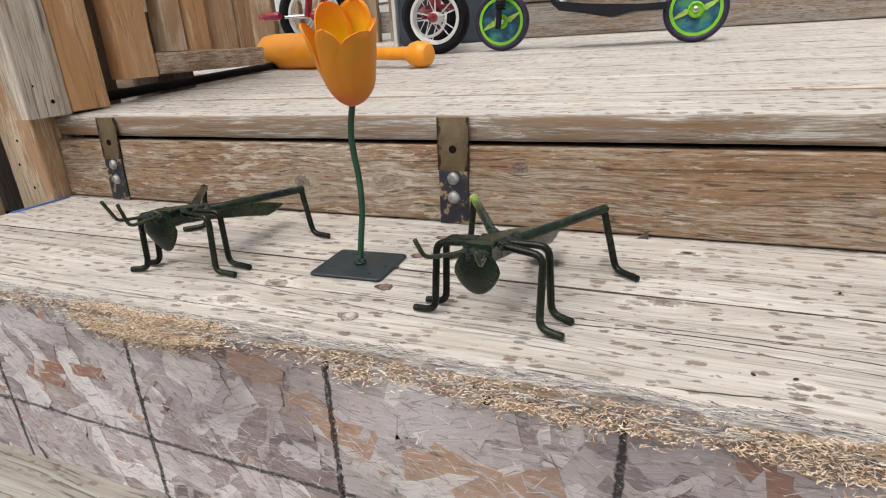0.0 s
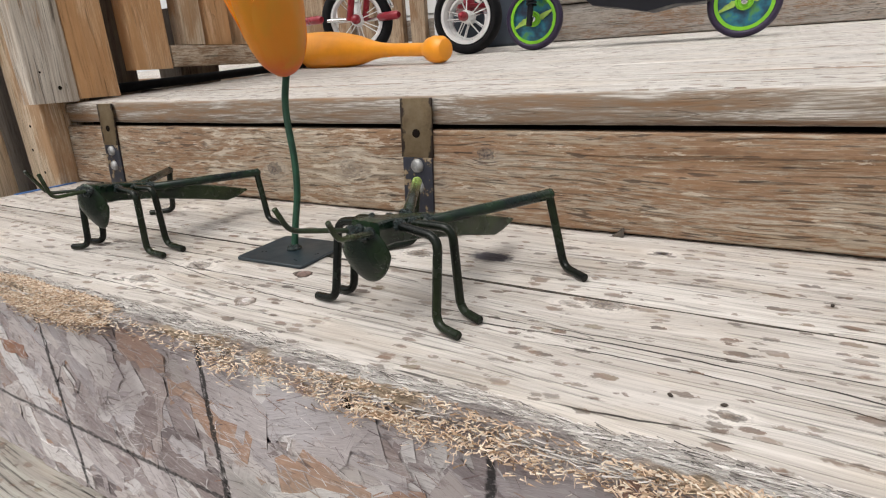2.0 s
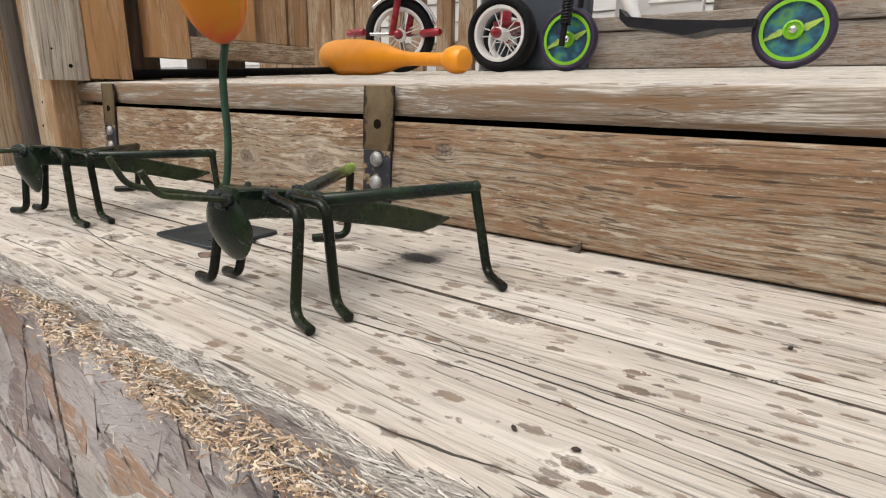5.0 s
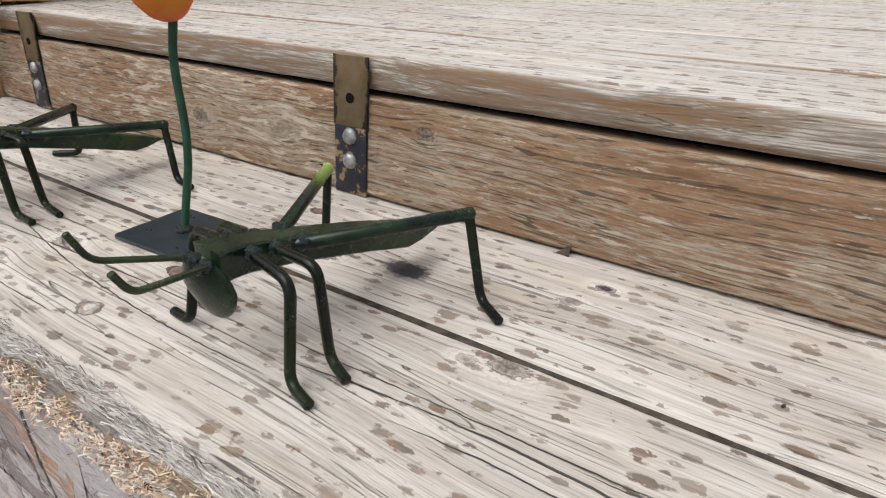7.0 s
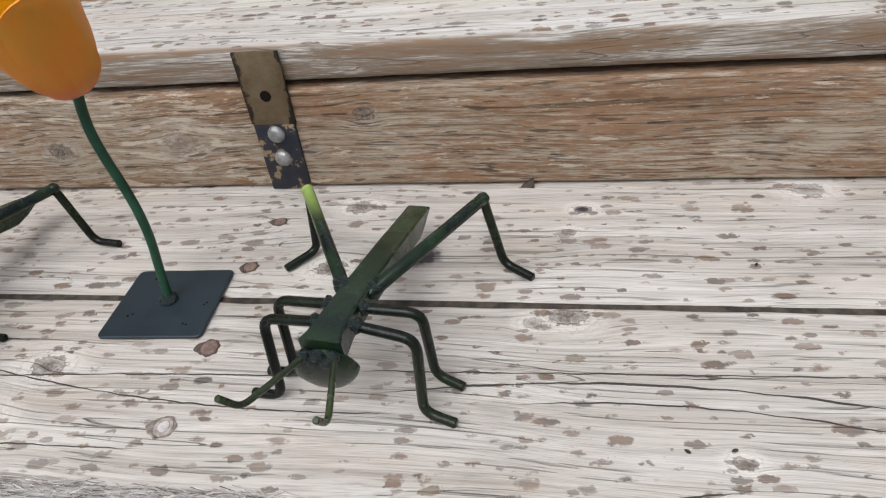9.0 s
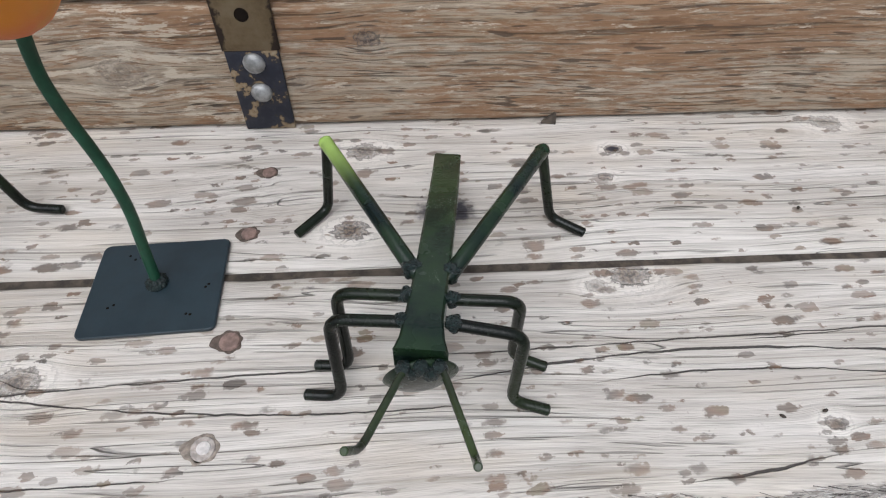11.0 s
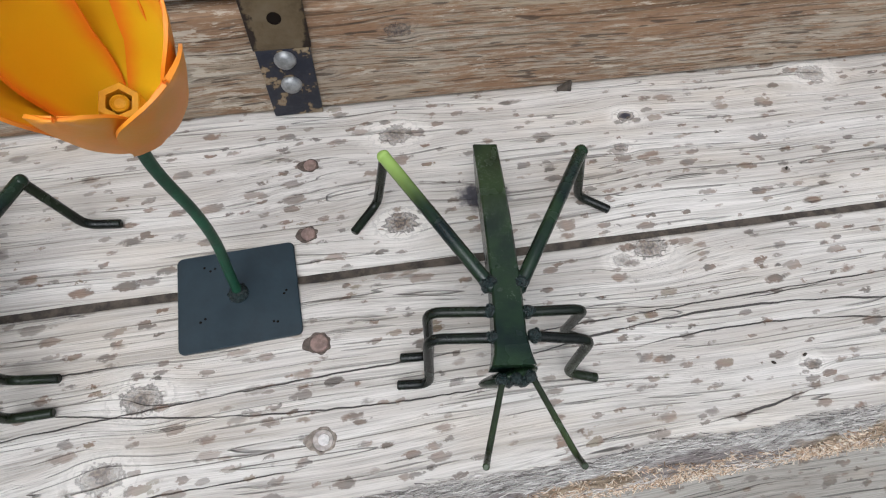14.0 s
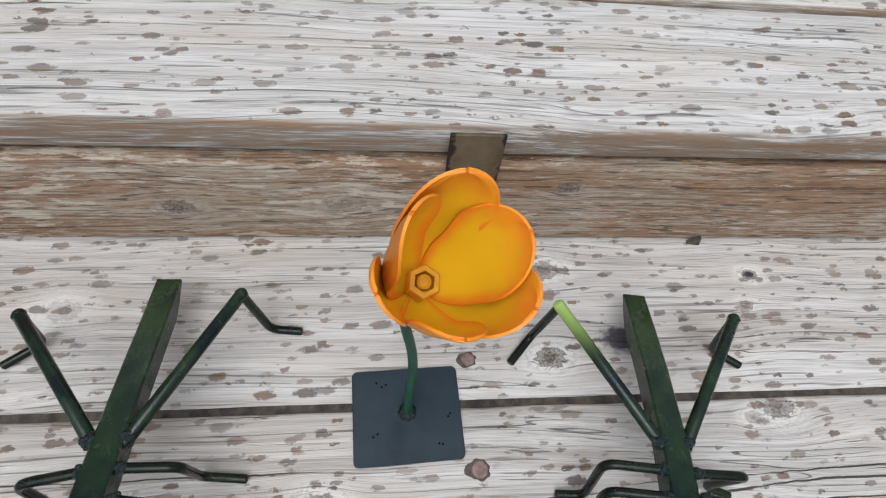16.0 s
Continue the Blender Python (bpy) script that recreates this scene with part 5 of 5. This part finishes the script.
def wheel(parent, center, radius, width, yaw, tyre_mat, rim_mat, hub_mat, spokes=0, disc=None, name="wheel"):
    """A wheel with tyre, rim, hub and either spokes or a disc, its axle level."""
    w = root(name, "", "")
    w.parent = parent
    m = pose(*center, 0, 0, yaw) @ pose(0, 0, 0, 90, 0, 0)
    t = radius * 0.15 if spokes else radius * 0.12
    ring = [(radius - t + t * math.cos(g), width / 2 * math.sin(g)) for g in [2 * math.pi * k / 14 for k in range(14)]]
    part("tyre", lathe(ring, 48, m, True), tyre_mat, w)
    ri = radius - 2 * t
    lip = 0.08 if spokes else 0.03
    part("rim", lathe([(ri + 0.003, -width * 0.42), (ri + 0.003, width * 0.42), (ri - 0.004, width * 0.42), (ri - radius * lip, width * 0.2), (ri - radius * lip, -width * 0.2), (ri - 0.004, -width * 0.42)], 48, m, True), rim_mat, w)
    if spokes:
        for k in range(spokes):
            g = 2 * math.pi * k / spokes + 0.2
            p = lambda rr, gg, h: m @ Vector((rr * math.cos(gg), rr * math.sin(gg), h))
            part("spoke", rod([p(radius * 0.12, g, width * 0.25 * (-1) ** k), p(ri - radius * 0.08, g + 0.12 * (-1) ** k, 0)], 0.0017, 0, 8), rim_mat, w)
        part("hub", lathe([(radius * 0.17, -width * 0.5), (radius * 0.17, width * 0.45), (radius * 0.12, width * 0.62)], 24, m), rim_mat, w)
        part("hub_cap", lathe([(radius * 0.13, width * 0.6), (radius * 0.13, width * 0.9), (radius * 0.09, width * 1.15), (radius * 0.03, width * 1.25)], 24, m), hub_mat, w)
    else:
        part("disc", lathe([(ri, -width * 0.12), (ri, width * 0.12), (radius * 0.2, width * 0.16), (radius * 0.2, -width * 0.16)], 40, m, True), disc, w)
        part("hub", lathe([(radius * 0.25, -width * 0.45), (radius * 0.25, width * 0.4), (radius * 0.2, width * 0.45), (radius * 0.17, width * 0.3), (radius * 0.1, width * 0.3)], 28, m), hub_mat, w)
        part("axle_bolt", lathe([(radius * 0.09, width * 0.2), (radius * 0.09, width * 0.5), (radius * 0.05, width * 0.58)], 12, m), chrome, w)
        for sgn in (1, -1):
            bm = bmesh.new()
            pts = [(0.2, -0.07), (0.34, -0.13), (0.42, -0.07), (0.5, -0.06), (0.57, 0.0), (0.64, 0.02), (0.66, 0.1), (0.5, 0.09), (0.25, 0.07)]
            top = [bm.verts.new(m @ Vector((sgn * a * radius, (b + a * 0.28) * radius * sgn, width * 0.32))) for a, b in pts]
            low = [bm.verts.new(m @ Vector((sgn * a * radius, (b + a * 0.28) * radius * sgn, width * 0.1))) for a, b in pts]
            bm.faces.new(top)
            for i in range(len(pts)):
                j = (i + 1) % len(pts)
                bm.faces.new((top[i], top[j], low[j], low[i]))
            part("wing_spoke", bm, wing_green, w)
    return w


def build_tricycle():
    r = root("tricycle", "red child's tricycle with white spoked wheels on the deck", "tricycle")
    wheel(r, (-0.366, 0.853, deck_z(0.853) + 0.09), 0.09, 0.046, 8, black_rubber, white_metal, red_metal, 10)
    wheel(r, (-0.53, 1.183, deck_z(1.183) + 0.09), 0.09, 0.046, 8, black_rubber, white_metal, red_metal, 10)
    c = Vector((-0.898, 1.087, deck_z(1.087) + 0.119))
    wheel(r, c, 0.119, 0.036, 28, black_rubber, white_metal, red_metal, 14, name="front_wheel")
    axle = Vector((-0.366, 0.853, deck_z(0.853) + 0.09))
    far_axle = Vector((-0.53, 1.183, deck_z(1.183) + 0.09))
    part("rear_axle", rod([axle, far_axle], 0.008, 0), red_metal, r)
    mid = (axle + far_axle) / 2
    part("frame_tube", rod([axle + Vector((-0.02, 0.05, 0.0)), axle + Vector((-0.03, 0.07, 0.11)), mid + Vector((-0.18, 0.0, 0.2)), c + Vector((0.02, 0.0, 0.3))], 0.015, 0.06, 14), red_metal, r, "dark red frame tube")
    part("step_plate", box(-0.11, 0.11, -0.05, 0.05, -0.006, 0.006, 0.004, 2, Matrix.Translation(mid + Vector((0.03, -0.02, 0.02))) @ pose(0, 0, 0, 0, 0, -60)), red_metal, r)
    side = Vector((math.sin(radians(-28)), -math.cos(radians(28)), 0)) * 0.028
    for k in (1, -1):
        fork = part("fork", rod([c + side * k, c + side * k + Vector((0.03, 0.0, 0.12))], 0.011, 0, 12), red_metal, r)
        part("fork_cover", rod([c + side * k + Vector((0.03, 0.0, 0.12)), c + side * k * 0.7 + Vector((0.07, 0.0, 0.34))], 0.016, 0, 12), white_metal, fork, "white upper fork")
        part("pedal_crank", rod([c + side * k * 1.4, c + side * k * 1.8 + Vector((-0.05 * k, -0.02, 0.0))], 0.006, 0, 10), chrome, r)
        pc = c + side * k * 2.2 + Vector((-0.085 * k, -0.035, 0.004))
        part("pedal", rod([pc + Vector((-0.04, 0.01, 0)), pc + Vector((0.04, -0.01, 0))], 0.013, 0, 14, 0.6), red_metal, r)
    bm = bmesh.new()
    rows = []
    yaw = radians(28)
    ex, ey = Vector((math.cos(yaw), math.sin(yaw), 0)), Vector((-math.sin(yaw), math.cos(yaw), 0))
    for i in range(19):
        g = radians(15 + 125 * i / 18)
        rr = 0.131
        rows.append([bm.verts.new(c + ex * math.cos(g) * (rr - 0.012 * abs(w) ** 2) + Vector((0, 0, math.sin(g) * (rr - 0.012 * abs(w) ** 2))) + ey * w * 0.024) for w in (-1, -0.6, -0.2, 0.2, 0.6, 1)])
    for a, b in zip(rows, rows[1:]):
        for j in range(5):
            bm.faces.new((a[j], a[j + 1], b[j + 1], b[j]))
    fender = part("fender", bm, chrome, r, "chrome front mudguard")
    sol = fender.modifiers.new("thickness", "SOLIDIFY")
    sol.thickness = 0.0015


build_tricycle()


def build_scooter():
    r = root("kick_scooter", "child's scooter with purple tyres and lime green wheels", "scooter")
    wheel(r, (0.263, 0.835, deck_z(0.835) + 0.068), 0.068, 0.026, 2, purple_rubber, lime_plastic, lime_plastic, 0, swirl)
    wheel(r, (-0.185, 0.85, deck_z(0.85) + 0.07), 0.07, 0.026, 2, purple_rubber, lime_plastic, lime_plastic, 0, swirl)
    bm = bmesh.new()
    z0 = 0.285
    prof = [(-0.05, z0 + 0.012), (-0.035, z0 - 0.004), (0.04, z0 - 0.014), (0.15, z0 - 0.022), (0.205, z0 - 0.022), (0.205, z0 - 0.036), (0.17, z0 - 0.037), (0.14, z0 - 0.036), (0.085, z0 - 0.046), (0.03, z0 - 0.034), (-0.03, z0 - 0.024), (-0.048, z0 - 0.008)]
    a = [bm.verts.new((x, 0.79, z)) for x, z in prof]
    b = [bm.verts.new((x, 0.88, z)) for x, z in prof]
    bm.faces.new(a)
    bm.faces.new(b)
    for i in range(len(prof)):
        j = (i + 1) % len(prof)
        bm.faces.new((a[i], a[j], b[j], b[i]))
    part("footboard", bm, black_plastic, r, "black footboard", smooth=False)
    for y in (0.853, 0.873):
        part("rear_bracket", rod([(0.19, y, 0.256), (0.263, y, deck_z(0.835) + 0.068)], 0.005, 0, 10), black_plastic, r)
    for y in (0.815, 0.885):
        part("fork", rod([(-0.185, y, deck_z(0.85) + 0.055), (-0.168, y, 0.42)], 0.007, 0, 12), black_plastic, r)
    coil = []
    for i in range(240):
        g = i * 0.63
        t = i / 239
        coil.append((-0.178 + 0.012 * t + 0.0105 * math.cos(g), 0.812 + 0.0105 * math.sin(g), 0.275 + 0.15 * t))
    part("spring", rod(coil, 0.0028, 0, 6), black_plastic, r, "black coil spring")
    part("neck", rod([(-0.168, 0.85, 0.38), (-0.11, 0.85, 0.4), (-0.06, 0.85, 0.335), (-0.035, 0.85, 0.28)], 0.014, 0.05, 14), white_plastic, r, "white curved neck")


build_scooter()


def build_bins():
    r = root("storage_box", "slate grey plastic storage box on the deck", "box")
    y = 1.222
    part("body", box(-0.66, -0.3, y, y + 0.05, deck_z(y), deck_z(y) + 0.5, 0.012, 3), slate_plastic, r)
    part("edge_trim", box(-0.682, -0.668, y, y + 0.05, deck_z(y), deck_z(y) + 0.5, 0.003, 2), white_plastic, r, "white edge strip")
    p = root("white_panel", "white plastic panel standing on the far step", "panel")
    part("panel_board", box(-0.235, -0.04, 1.46, 1.49, 0.347, 0.8, 0.004, 2), white_plastic, p)
    for k in range(3):
        part("ridge", box(-0.2, -0.045, 1.455, 1.462, 0.4 + 0.05 * k, 0.408 + 0.05 * k, 0.002, 1), white_plastic, p)
    part("frame_post", box(-0.30, -0.26, 1.44, 1.49, 0.347, 0.8, 0.005, 2), white_plastic, p)


build_bins()


# ---- small bits ----
def build_bits():
    chip = root("wood_chip", "small dark wood splinter standing against the riser", "splinter")
    bm = bmesh.new()
    low = [bm.verts.new(p) for p in ((0.214, -0.0068, 0.0002), (0.226, -0.0085, 0.0002), (0.224, -0.0032, 0.0002), (0.215, -0.003, 0.0002))]
    top = [bm.verts.new(p) for p in ((0.2215, -0.0055, 0.006), (0.2255, -0.0058, 0.0085), (0.225, -0.0032, 0.009), (0.221, -0.003, 0.0058))]
    bm.faces.new(low)
    bm.faces.new(top)
    for i in range(4):
        j = (i + 1) % 4
        bm.faces.new((low[i], low[j], top[j], top[i]))
    part("splinter", bm, dark_dirt, chip, smooth=False)
    for x, y, turn in ((0.3269, -0.2516, 20), (0.3028, -0.2535, -35), (0.3798, -0.1064, 60), (0.266, -0.0416, 10)):
        seed = lathe([(0.0001, -0.0019), (0.0007, -0.0012), (0.001, 0.0), (0.0007, 0.0012), (0.0001, 0.0019)], 12, pose(x, y, 0.001, 0, 90, 0))
        bmesh.ops.rotate(seed, verts=seed.verts, cent=(x, y, 0), matrix=Matrix.Rotation(radians(turn), 3, "Z"))
        tagged(part("seed", seed, dark_dirt), "small dark brown seed lying on the tread", "seed", group="seeds on the tread")
    tape = root("blue_tape", "strip of blue tape on the end of the tread", "tape")
    part("tape_strip", box(-0.6985, -0.690, -0.105, -0.012, 0.0006, 0.0016, 0.0003, 1), blue_tape, tape)


blue_tape = plain("blue_tape", (0.05, 0.16, 0.42), 0.5, 0.0, 0.2, 60)
build_bits()
